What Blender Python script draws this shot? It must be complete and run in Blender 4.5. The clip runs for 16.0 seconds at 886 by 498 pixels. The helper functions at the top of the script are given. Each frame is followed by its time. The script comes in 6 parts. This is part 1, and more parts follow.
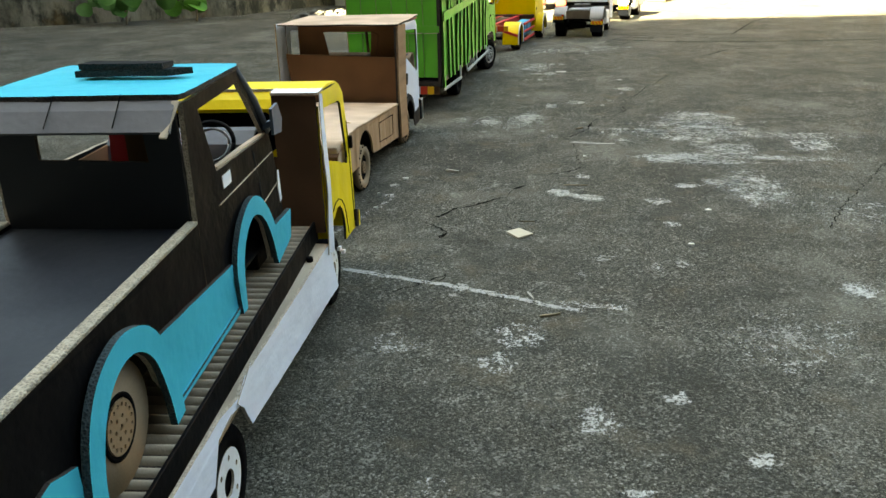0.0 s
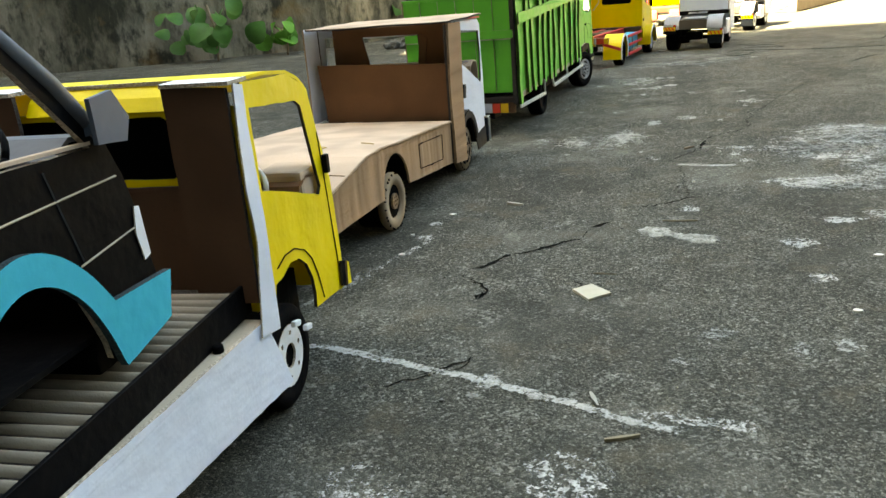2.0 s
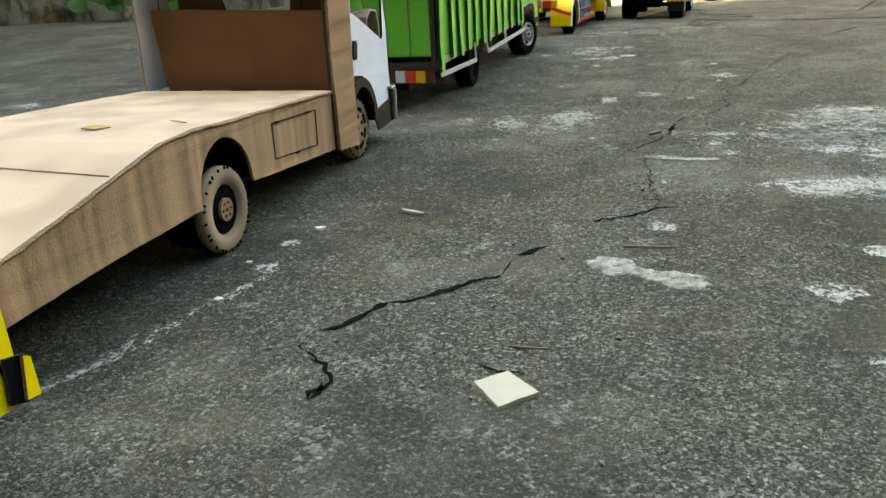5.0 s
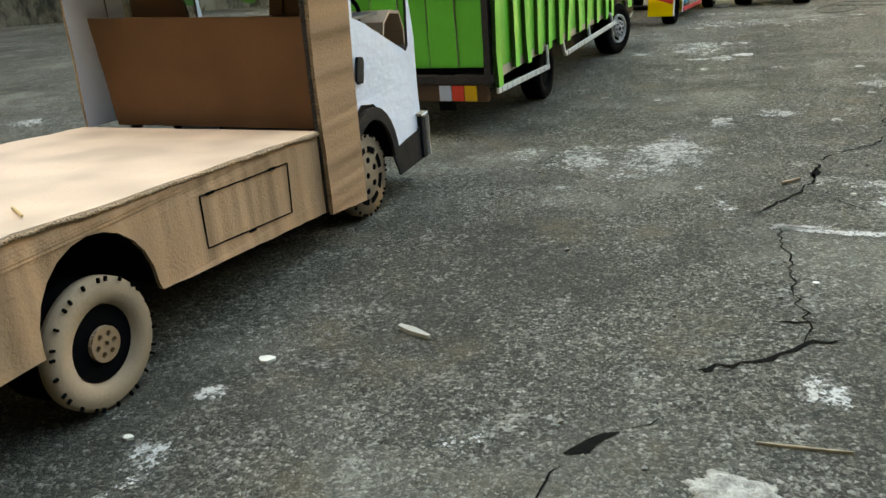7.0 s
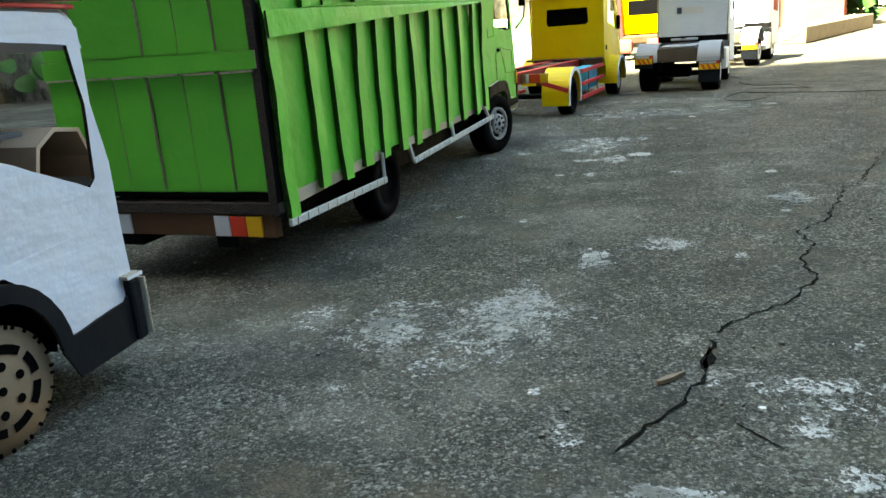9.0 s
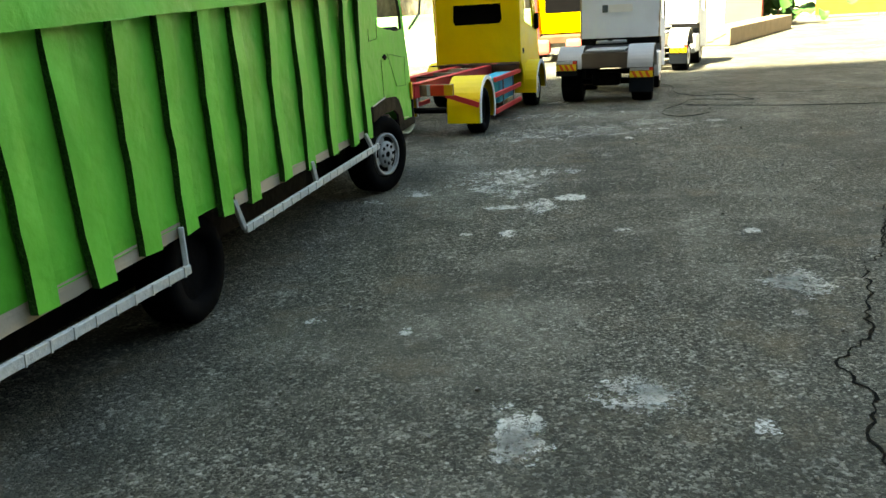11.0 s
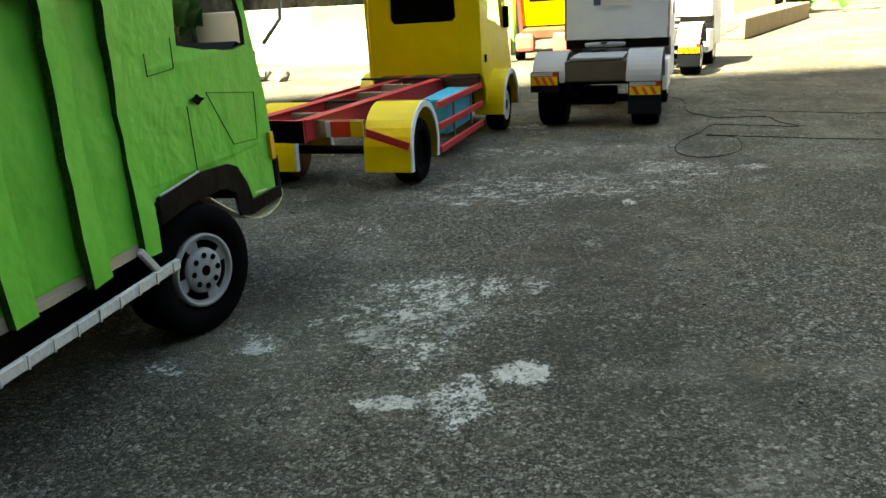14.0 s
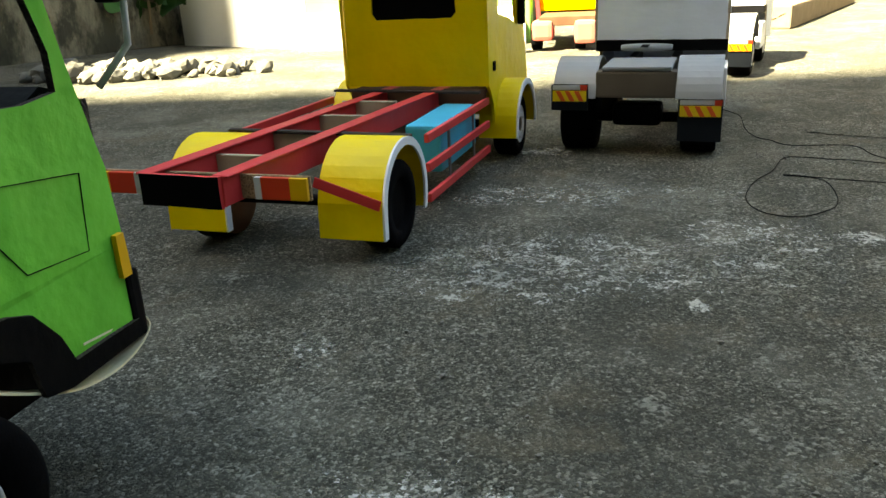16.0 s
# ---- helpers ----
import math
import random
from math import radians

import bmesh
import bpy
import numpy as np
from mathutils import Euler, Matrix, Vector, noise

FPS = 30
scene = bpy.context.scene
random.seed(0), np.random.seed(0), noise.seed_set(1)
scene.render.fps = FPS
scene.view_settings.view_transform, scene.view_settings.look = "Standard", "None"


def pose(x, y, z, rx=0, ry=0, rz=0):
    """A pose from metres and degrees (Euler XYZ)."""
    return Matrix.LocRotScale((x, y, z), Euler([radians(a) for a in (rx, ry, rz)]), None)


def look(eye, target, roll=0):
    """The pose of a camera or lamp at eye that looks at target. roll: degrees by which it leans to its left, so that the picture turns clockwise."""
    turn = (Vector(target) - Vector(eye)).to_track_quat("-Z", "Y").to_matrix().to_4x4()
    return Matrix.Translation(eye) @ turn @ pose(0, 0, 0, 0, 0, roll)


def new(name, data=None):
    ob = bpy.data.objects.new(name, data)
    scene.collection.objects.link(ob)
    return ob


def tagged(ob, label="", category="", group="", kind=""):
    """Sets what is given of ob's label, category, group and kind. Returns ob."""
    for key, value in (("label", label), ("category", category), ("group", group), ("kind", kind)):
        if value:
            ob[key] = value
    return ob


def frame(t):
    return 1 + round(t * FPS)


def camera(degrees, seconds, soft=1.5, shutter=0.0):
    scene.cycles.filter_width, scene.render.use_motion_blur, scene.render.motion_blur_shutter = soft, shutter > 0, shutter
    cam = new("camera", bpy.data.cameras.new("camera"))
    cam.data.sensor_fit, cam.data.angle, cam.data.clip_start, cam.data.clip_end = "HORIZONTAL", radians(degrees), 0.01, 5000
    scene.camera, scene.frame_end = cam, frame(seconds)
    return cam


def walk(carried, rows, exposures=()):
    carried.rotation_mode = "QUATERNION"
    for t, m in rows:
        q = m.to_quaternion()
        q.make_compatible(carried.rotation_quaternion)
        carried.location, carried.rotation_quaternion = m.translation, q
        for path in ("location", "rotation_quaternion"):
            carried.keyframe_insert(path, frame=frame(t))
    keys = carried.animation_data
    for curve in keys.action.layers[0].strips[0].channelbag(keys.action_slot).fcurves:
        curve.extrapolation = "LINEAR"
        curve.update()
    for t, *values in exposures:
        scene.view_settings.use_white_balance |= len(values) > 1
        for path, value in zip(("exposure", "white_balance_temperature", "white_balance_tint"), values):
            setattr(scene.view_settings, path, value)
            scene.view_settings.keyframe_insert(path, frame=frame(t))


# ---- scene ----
cam = camera(58.0, 16.0)
PATH = [
    (0, (-0.067, 0.007, 0.439), (-0.149, 1.865, -0.297), -1.5),
    (0.5, (-0.065, 0.05, 0.433), (-0.217, 1.912, -0.281), -2.5),
    (1, (-0.041, 0.175, 0.374), (-0.336, 2.03, -0.314), -3.9),
    (1.5, (-0.001, 0.301, 0.349), (-0.352, 2.161, -0.298), -4.8),
    (2, (0.006, 0.363, 0.333), (-0.368, 2.221, -0.306), -4.8),
    (2.5, (0.019, 0.409, 0.324), (-0.368, 2.26, -0.325), -4.8),
    (3, (0.023, 0.453, 0.304), (-0.346, 2.305, -0.355), -4.1),
    (3.5, (0.022, 0.499, 0.279), (-0.237, 2.365, -0.391), -3.1),
    (3.7, (0.009, 0.52, 0.274), (-0.196, 2.392, -0.401), -2.8),
    (5.8, (0.042, 0.86, 0.251), (-0.362, 2.684, -0.464), -3.5),
    (6, (0.045, 0.88, 0.248), (-0.443, 2.686, -0.459), -3.5),
    (6.5, (0.047, 0.951, 0.254), (-0.514, 2.741, -0.439), -4.1),
    (7, (0.038, 1.063, 0.251), (-0.443, 2.864, -0.474), -4.6),
    (7.5, (0.025, 1.144, 0.248), (-0.335, 2.978, -0.462), -3.7),
    (8, (0.069, 1.233, 0.245), (-0.244, 3.11, -0.368), -3.2),
    (8.5, (0.095, 1.308, 0.23), (-0.23, 3.199, -0.331), -3.9),
    (9, (0.125, 1.385, 0.239), (-0.216, 3.274, -0.321), -4.3),
    (9.5, (0.121, 1.462, 0.229), (-0.169, 3.356, -0.342), -4.2),
    (9.7, (0.12, 1.503, 0.234), (-0.127, 3.403, -0.338), -4.1),
    (11.8, (0.14, 1.884, 0.235), (0.01, 3.789, -0.357), -3.4),
    (12, (0.141, 1.921, 0.247), (0.012, 3.826, -0.348), -3.3),
    (12.5, (0.144, 1.984, 0.232), (0.01, 3.889, -0.362), -3.7),
    (13, (0.186, 2.086, 0.228), (0.05, 3.987, -0.376), -3.6),
    (13.5, (0.207, 2.158, 0.236), (0.073, 4.057, -0.377), -3.6),
    (14, (0.208, 2.229, 0.242), (0.074, 4.125, -0.378), -3.5),
    (14.5, (0.202, 2.311, 0.252), (0.066, 4.205, -0.376), -3.3),
    (15, (0.169, 2.371, 0.273), (0.008, 4.253, -0.385), -3.1),
    (15.5, (0.183, 2.469, 0.267), (0.019, 4.347, -0.401), -3.1),
    (16, (0.215, 2.542, 0.256), (0.053, 4.417, -0.42), -2.8),
]
EXPOSURE = [(0.0, 4.6, 11100, 0), (1.5, 4.8, 11000, 1), (3.5, 4.8, 10800, 2), (7.0, 4.85, 10900, 2), (7.5, 5.16, 10400, 1), (8.0, 4.81, 9300, -1), (9.0, 4.51, 8600, -4), (12.0, 4.13, 9400, -5), (16.0, 4.0, 9500, -1)]
walk(cam, [(t, look(eye, target, roll)) for t, eye, target, roll in PATH], EXPOSURE)

# ---- world, sun, exposure ----
world = bpy.data.worlds.new("sky_world")
scene.world = world
world.use_nodes = True
wn = world.node_tree.nodes
sky = wn.new("ShaderNodeTexSky")
sky.sky_type, sky.sun_disc = "NISHITA", False
SUN_FROM = Vector((-0.5, -0.45, 1.0)).normalized()
sky.sun_elevation = math.asin(SUN_FROM.z)
sky.sun_rotation = math.atan2(SUN_FROM.x, SUN_FROM.y)
wn["Background"].inputs["Strength"].default_value = 0.065
world.node_tree.links.new(sky.outputs[0], wn["Background"].inputs["Color"])
sun = new("sun", bpy.data.lights.new("sun", "SUN"))
sun.data.energy, sun.data.angle, sun.data.color = 4.2, radians(0.53), (1.0, 0.95, 0.86)
sun.matrix_world = look(SUN_FROM * 10, (0, 0, 0))


# ---- materials ----
def nodes_of(name, rough=0.7, metal=0.0, spec=0.5):
    m = bpy.data.materials.new(name)
    m.use_nodes = True
    nt = m.node_tree
    b = nt.nodes["Principled BSDF"]
    b.inputs["Roughness"].default_value = rough
    b.inputs["Metallic"].default_value = metal
    b.inputs["Specular IOR Level"].default_value = spec
    return m, nt, b


def coords(nt, kind="Object"):
    return nt.nodes.new("ShaderNodeTexCoord").outputs[kind]


def noise_tex(nt, vec, scale, detail=4, rough=0.55, stretch=None):
    if stretch:
        mp = nt.nodes.new("ShaderNodeMapping")
        mp.inputs["Scale"].default_value = stretch
        nt.links.new(vec, mp.inputs["Vector"])
        vec = mp.outputs[0]
    n = nt.nodes.new("ShaderNodeTexNoise")
    n.inputs["Scale"].default_value, n.inputs["Detail"].default_value, n.inputs["Roughness"].default_value = scale, detail, rough
    nt.links.new(vec, n.inputs["Vector"])
    return n.outputs["Fac"]


def ramp(nt, fac, stops):
    r = nt.nodes.new("ShaderNodeValToRGB")
    el = r.color_ramp.elements
    while len(el) < len(stops):
        el.new(0.5)
    for e, (p, c) in zip(el, stops):
        e.position, e.color = p, (*c, 1) if len(c) == 3 else c
    nt.links.new(fac, r.inputs[0])
    return r.outputs[0]


def mix(nt, fac, a, b, mode="MIX"):
    n = nt.nodes.new("ShaderNodeMix")
    n.data_type, n.blend_type = "RGBA", mode
    for sock, val in ((n.inputs[0], fac), (n.inputs[6], a), (n.inputs[7], b)):
        if isinstance(val, (int, float)):
            sock.default_value = val
        elif isinstance(val, tuple):
            sock.default_value = (*val, 1)
        else:
            nt.links.new(val, sock)
    return n.outputs[2]


def calc(nt, op, a, b=0.0):
    n = nt.nodes.new("ShaderNodeMath")
    n.operation = op
    for sock, val in zip(n.inputs, (a, b)):
        if isinstance(val, (int, float)):
            sock.default_value = val
        else:
            nt.links.new(val, sock)
    return n.outputs[0]


def bump(nt, b, height, strength, dist=0.001):
    n = nt.nodes.new("ShaderNodeBump")
    n.inputs["Strength"].default_value, n.inputs["Distance"].default_value = strength, dist
    nt.links.new(height, n.inputs["Height"])
    nt.links.new(n.outputs[0], b.inputs["Normal"])


def dim(c, k):
    return tuple(v * k for v in c)


def paper(name, colour, rough=0.62, wear=0.35, crease=0.5, crease_dir=(1, 1, 1), spec=0.4):
    """Painted or papered cardboard: mottled paint, scuffs, shallow creases."""
    m, nt, b = nodes_of(name, rough, 0, spec)
    co = coords(nt)
    big = noise_tex(nt, co, 14, 4)
    fine = noise_tex(nt, co, 260, 3)
    c = mix(nt, ramp(nt, big, [(0.3, (0, 0, 0)), (0.75, (1, 1, 1))]), dim(colour, 1 - 0.3 * wear), dim(colour, 1.06))
    c = mix(nt, ramp(nt, fine, [(0.58, (0, 0, 0)), (0.78, (0.5 * wear, 0.5 * wear, 0.5 * wear))]), c, dim(colour, 0.72))
    scuff = noise_tex(nt, co, 60, 6, 0.7)
    pale = tuple(0.65 * v + 0.25 for v in colour)
    c = mix(nt, ramp(nt, scuff, [(0.66, (0, 0, 0)), (0.74, (0.55 * wear,) * 3)]), c, pale)
    nt.links.new(c, b.inputs["Base Color"])
    folds = noise_tex(nt, co, 22, 3, 0.5, crease_dir)
    bump(nt, b, calc(nt, "ADD", folds, calc(nt, "MULTIPLY", fine, 0.06)), crease, 0.006)
    nt.links.new(ramp(nt, big, [(0.2, (rough - 0.1,) * 3), (0.8, (rough + 0.12,) * 3)]), b.inputs["Roughness"])
    return m


def kraft(name, colour=(0.43, 0.29, 0.18), flute=(1, 1, 1), crease=0.5):
    """Raw brown cardboard: fibres, flutes under the liner, creases; ripple shading is put into the colour."""
    m, nt, b = nodes_of(name, 0.82, 0, 0.12)
    co = coords(nt)
    big = noise_tex(nt, co, 9, 5)
    fib = noise_tex(nt, co, 420, 3, 0.6)
    bands = noise_tex(nt, co, 15, 1, 0.5, flute)
    c = mix(nt, big, dim(colour, 0.8), dim(colour, 1.15))
    # darker bands paint the shading of the ripples that the bump also raises
    c = mix(nt, ramp(nt, bands, [(0.40, (0, 0, 0)), (0.62, (0.6,) * 3)]), c, dim(colour, 0.62))
    c = mix(nt, ramp(nt, fib, [(0.5, (0, 0, 0)), (0.75, (0.4,) * 3)]), c, dim(colour, 0.7))
    nt.links.new(c, b.inputs["Base Color"])
    bump(nt, b, calc(nt, "ADD", bands, calc(nt, "MULTIPLY", fib, 0.08)), crease, 0.007)
    return m


def cut_edge(name, colour):
    """The cut edge of corrugated board: pale liners and dark flute hollows."""
    m, nt, b = nodes_of(name, 0.9, 0, 0.1)
    co = coords(nt)
    v = nt.nodes.new("ShaderNodeTexVoronoi")
    v.inputs["Scale"].default_value = 560
    nt.links.new(co, v.inputs["Vector"])
    n = noise_tex(nt, co, 70, 5, 0.7)
    c = mix(nt, ramp(nt, v.outputs["Distance"], [(0.15, (0, 0, 0)), (0.6, (1, 1, 1))]), dim(colour, 0.5), colour)
    c = mix(nt, ramp(nt, n, [(0.4, (0, 0, 0)), (0.7, (0.6,) * 3)]), c, dim(colour, 0.5))
    nt.links.new(c, b.inputs["Base Color"])
    bump(nt, b, v.outputs["Distance"], 0.6, 0.002)
    return m


def plain(name, colour, rough=0.5, metal=0.0, vary=0.25, scale=60, bumped=0.15, spec=0.2):
    m, nt, b = nodes_of(name, rough, metal, spec)
    co = coords(nt)
    n = noise_tex(nt, co, scale, 5, 0.6)
    nt.links.new(mix(nt, n, dim(colour, 1 - vary), dim(colour, 1 + vary)), b.inputs["Base Color"])
    bump(nt, b, n, bumped, 0.002)
    return m


GREEN = paper("green_paint", (0.100, 0.50, 0.040), 0.6, 0.5, 0.8)
GREEN_RIB = paper("green_paint_rib", (0.125, 0.57, 0.050), 0.6, 0.5, 0.9, (1, 1, 1))
YELLOW = paper("yellow_paint", (0.86, 0.63, 0.006), 0.55, 0.3, 0.6)
TEAL = paper("teal_paint", (0.001, 0.43, 0.55), 0.55, 0.2, 0.7, spec=0.08)
BLACK = paper("black_paint", (0.0035, 0.0035, 0.004), 0.62, 0.1, 0.7, spec=0.05)
NAVY = paper("dark_navy_paint", (0.008, 0.011, 0.016), 0.6, 0.3, 0.4, spec=0.12)
BEDBLACK = paper("soot_black_paper", (0.006, 0.0075, 0.010), 0.42, 0.2, 0.25, spec=0.5)
BEDCOVER = paper("dark_navy_paper", (0.0075, 0.0095, 0.013), 0.45, 0.3, 0.25, spec=0.28)
GREYBLACK = paper("faded_black_card", (0.085, 0.09, 0.10), 0.55, 0.7, 0.5)
WHITE = paper("white_paper", (0.70, 0.75, 0.85), 0.6, 0.2, 0.6, (0.65, 0.65, 1.5))
WHITE_HARD = paper("white_card", (0.80, 0.82, 0.85), 0.5, 0.15, 0.15)
GREYCARD = paper("grey_card", (0.30, 0.31, 0.315), 0.4, 0.3, 0.3)
# cab rear white, with bluish light on that face put into the colour
CABWHITE_LIT = paper("lit_bluish_white_paper", (0.80, 0.88, 0.99), 0.45, 0.15, 0.5, (0.5, 0.5, 1.4))
BEAMCARD = kraft("grey_brown_card", (0.15, 0.125, 0.10), (1, 1, 1), crease=0.3)
RED = paper("red_paint", (0.62, 0.035, 0.04), 0.55, 0.4, 0.4)
ORANGE = paper("amber_paint", (0.75, 0.40, 0.01), 0.5, 0.2, 0.2)
LAMPRED = paper("lamp_red", (0.65, 0.04, 0.015), 0.45, 0.2, 0.2)
LAMPWHITE = paper("lamp_grey", (0.55, 0.56, 0.62), 0.45, 0.2, 0.2)
BLUE = paper("sky_blue_paint", (0.02, 0.42, 0.62), 0.5, 0.3, 0.3)
SLATE = paper("slate_blue_card", (0.06, 0.09, 0.13), 0.5, 0.3, 0.3)
DARKCARD = kraft("dark_brown_card", (0.115, 0.06, 0.035), (1, 1, 1), crease=0.2)
BROWN = kraft("brown_card", (0.20, 0.10, 0.052), (1, 1, 1), crease=0.25)
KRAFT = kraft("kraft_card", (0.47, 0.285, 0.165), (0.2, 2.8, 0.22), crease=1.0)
# level bands carry the post's ripple shading as colour
KRAFT_H = kraft("kraft_card_banded", (0.45, 0.265, 0.15), (0.1, 0.1, 3.0), crease=1.0)
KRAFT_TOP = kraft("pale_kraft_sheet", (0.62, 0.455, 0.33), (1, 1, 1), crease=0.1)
TAN = kraft("tan_sheet", (0.50, 0.42, 0.32), (1, 1, 1), crease=0.2)
EDGE = cut_edge("board_edge", (0.40, 0.27, 0.17))
EDGE_MIX = cut_edge("painted_board_edge", (0.06, 0.085, 0.09))
EDGE_PALE = cut_edge("pale_board_edge", (0.55, 0.46, 0.36))
FRAYED = cut_edge("frayed_board_edge", (0.40, 0.355, 0.275))
EDGE_DARK = cut_edge("dark_board_edge", (0.06, 0.05, 0.045))
# rib edges: the shadow line beside each rib is put into this dark green
EDGE_GREEN_SHADED = cut_edge("shaded_green_board_edge", (0.035, 0.10, 0.02))
TYRE = plain("black_foam_tyre", (0.0040, 0.0040, 0.0045), 0.9, 0, 0.5, 90, 0.4, 0.03)
TYRE_KRAFT = kraft("kraft_tyre", (0.40, 0.29, 0.195), (1, 1, 1), crease=0.5)
RIM = plain("silver_card_rim", (0.36, 0.365, 0.37), 0.5, 0.0, 0.2, 120)
RIM_DARK = plain("dark_card_rim", (0.030, 0.029, 0.027), 0.7, 0.0, 0.5, 140, 0.4, 0.1)
RIM_WHITE = plain("white_card_rim", (0.75, 0.76, 0.77), 0.5, 0.0, 0.12, 120)
RIM_BROWN = kraft("brown_rim", (0.30, 0.19, 0.11), (1, 1, 1))
TAPE = plain("silver_tape", (0.55, 0.55, 0.52), 0.45, 0.0, 0.3, 200, 0.6)
INK = plain("black_ink", (0.0025, 0.0025, 0.003), 0.85, spec=0.03)
CREAM = plain("cream_plastic", (0.80, 0.73, 0.50), 0.45)
CORR = kraft("bare_flutes", (0.34, 0.28, 0.21), (1, 1, 1), crease=0.6)


# ---- geometry helpers ----
def link_mesh(name, bm, mats, parent=None, label=""):
    me = bpy.data.meshes.new(name)
    bmesh.ops.recalc_face_normals(bm, faces=bm.faces)
    bm.to_mesh(me)
    bm.free()
    for m in mats if isinstance(mats, (list, tuple)) else [mats]:
        me.materials.append(m)
    ob = new(name, me)
    ob.parent = parent
    if label:
        ob["label"] = label
    return ob


def part(name, bm, material, parent, label=""):
    return link_mesh(name, bm, material, parent, label)


def thing(name, m, label, category, group="", kind=""):
    ob = new(name)
    ob.empty_display_size = 0.05
    ob.matrix_world = m
    return tagged(ob, label, category, group, kind)


def finely(pts, step, wob, seed, closed=True):
    """The outline cut into short steps, each nudged a little, as scissors leave it."""
    out, n = [], len(pts)
    rnd = random.Random(seed)
    for i in range(n if closed else n - 1):
        a, b = Vector(pts[i]), Vector(pts[(i + 1) % n])
        k = max(1, int((b - a).length / step))
        nrm = Vector((-(b - a).y, (b - a).x)).normalized() if (b - a).length > 0 else Vector((0, 0))
        for j in range(k):
            p = a.lerp(b, j / k)
            if j:
                p = p + nrm * rnd.uniform(-wob, wob)
            out.append((p.x, p.y))
    if not closed:
        out.append(tuple(pts[-1]))
    return out


def curve(pts, n=6):
    """An open smooth curve through the points."""
    out = []
    for i in range(len(pts) - 1):
        p0, p1, p2, p3 = (Vector(pts[max(0, min(len(pts) - 1, i + k))]) for k in (-1, 0, 1, 2))
        for j in range(n):
            t = j / n
            q = 0.5 * ((2 * p1) + (p2 - p0) * t + (2 * p0 - 5 * p1 + 4 * p2 - p3) * t * t + (3 * p1 - p0 - 3 * p2 + p3) * t ** 3)
            out.append((q.x, q.y))
    return out + [tuple(pts[-1])]


def arc(cx, cy, r, a0, a1, n=14, ry=None):
    return [(cx + r * math.cos(radians(a0 + (a1 - a0) * i / n)), cy + (ry or r) * math.sin(radians(a0 + (a1 - a0) * i / n))) for i in range(n + 1)]


def plate(outer, holes=(), axis="x", at=0.0, thick=0.003, step=0.012, wob=0.0004, seed=1, warp=0.0006):
    """A sheet of board of any outline with holes, standing across the axis: x (outline in y, z), y (x, z) or z (x, y); it reaches from at to at + thick."""
    from mathutils.geometry import tessellate_polygon
    loops = [finely(outer, step, wob, seed)] + [finely(h, step, wob, seed + 7 + i) for i, h in enumerate(holes)]
    flat = [p for l in loops for p in l]
    tris = tessellate_polygon([[Vector((x, y, 0)) for x, y in l] for l in loops])
    bm = bmesh.new()

    def put(p, d):
        w = warp * noise.noise(Vector((p[0] * 9, p[1] * 9, seed * 3.7)))
        d = at + d + w
        return {"x": (d, p[0], p[1]), "y": (p[0], d, p[1]), "z": (p[0], p[1], d)}[axis]

    lo = [bm.verts.new(put(p, 0)) for p in flat]
    hi = [bm.verts.new(put(p, thick)) for p in flat]
    for t in tris:
        for vs in ([lo[i] for i in t], [hi[i] for i in t]):
            try:
                bm.faces.new(vs)
            except ValueError:
                pass
    base = 0
    for l in loops:
        n = len(l)
        for i in range(n):
            a, b = base + i, base + (i + 1) % n
            f = bm.faces.new((lo[a], lo[b], hi[b], hi[a]))
            f.material_index = 1
        base += n
    return bm


def block(x0, x1, y0, y1, z0, z1, bev=0.001, bm=None):
    bm = bm or bmesh.new()
    g = bmesh.ops.create_cube(bm, size=1, matrix=Matrix.LocRotScale(((x0 + x1) / 2, (y0 + y1) / 2, (z0 + z1) / 2), None, (abs(x1 - x0), abs(y1 - y0), abs(z1 - z0))))
    if bev:
        es = list({e for v in g["verts"] for e in v.link_edges})
        bmesh.ops.bevel(bm, geom=es, offset=bev, segments=2, affect="EDGES", profile=0.6)
    return bm


def bar(p0, p1, w, h, bm=None, bev=0.0006):
    """A square stick from p0 to p1: w across, h high."""
    bm = bm or bmesh.new()
    p0, p1 = Vector(p0), Vector(p1)
    d = p1 - p0
    rot = d.to_track_quat("Y", "Z").to_matrix().to_4x4()
    m = Matrix.Translation((p0 + p1) / 2) @ rot @ Matrix.Diagonal((w, d.length, h, 1))
    g = bmesh.ops.create_cube(bm, size=1, matrix=m)
    if bev:
        es = list({e for v in g["verts"] for e in v.link_edges})
        bmesh.ops.bevel(bm, geom=es, offset=bev, segments=1, affect="EDGES")
    return bm


def ribbon(pts, width, thick, axis="x", at=0.0):
    """A strip of card bent along a line of points in the (y, z) plane, reaching from at to at + width along x."""
    bm = bmesh.new()
    rows = []
    n = len(pts)
    for i, (y, z) in enumerate(pts):
        a, b = pts[max(0, i - 1)], pts[min(n - 1, i + 1)]
        t = Vector((b[0] - a[0], b[1] - a[1])).normalized()
        nr = Vector((-t.y, t.x)) * thick
        rows.append([bm.verts.new(q) for q in ((at, y, z), (at + width, y, z), (at + width, y + nr.x, z + nr.y), (at, y + nr.x, z + nr.y))])
    for r, s in zip(rows, rows[1:]):
        for i in range(4):
            bm.faces.new((r[i], r[(i + 1) % 4], s[(i + 1) % 4], s[i]))
    bm.faces.new(rows[0])
    bm.faces.new(rows[-1])
    return bm


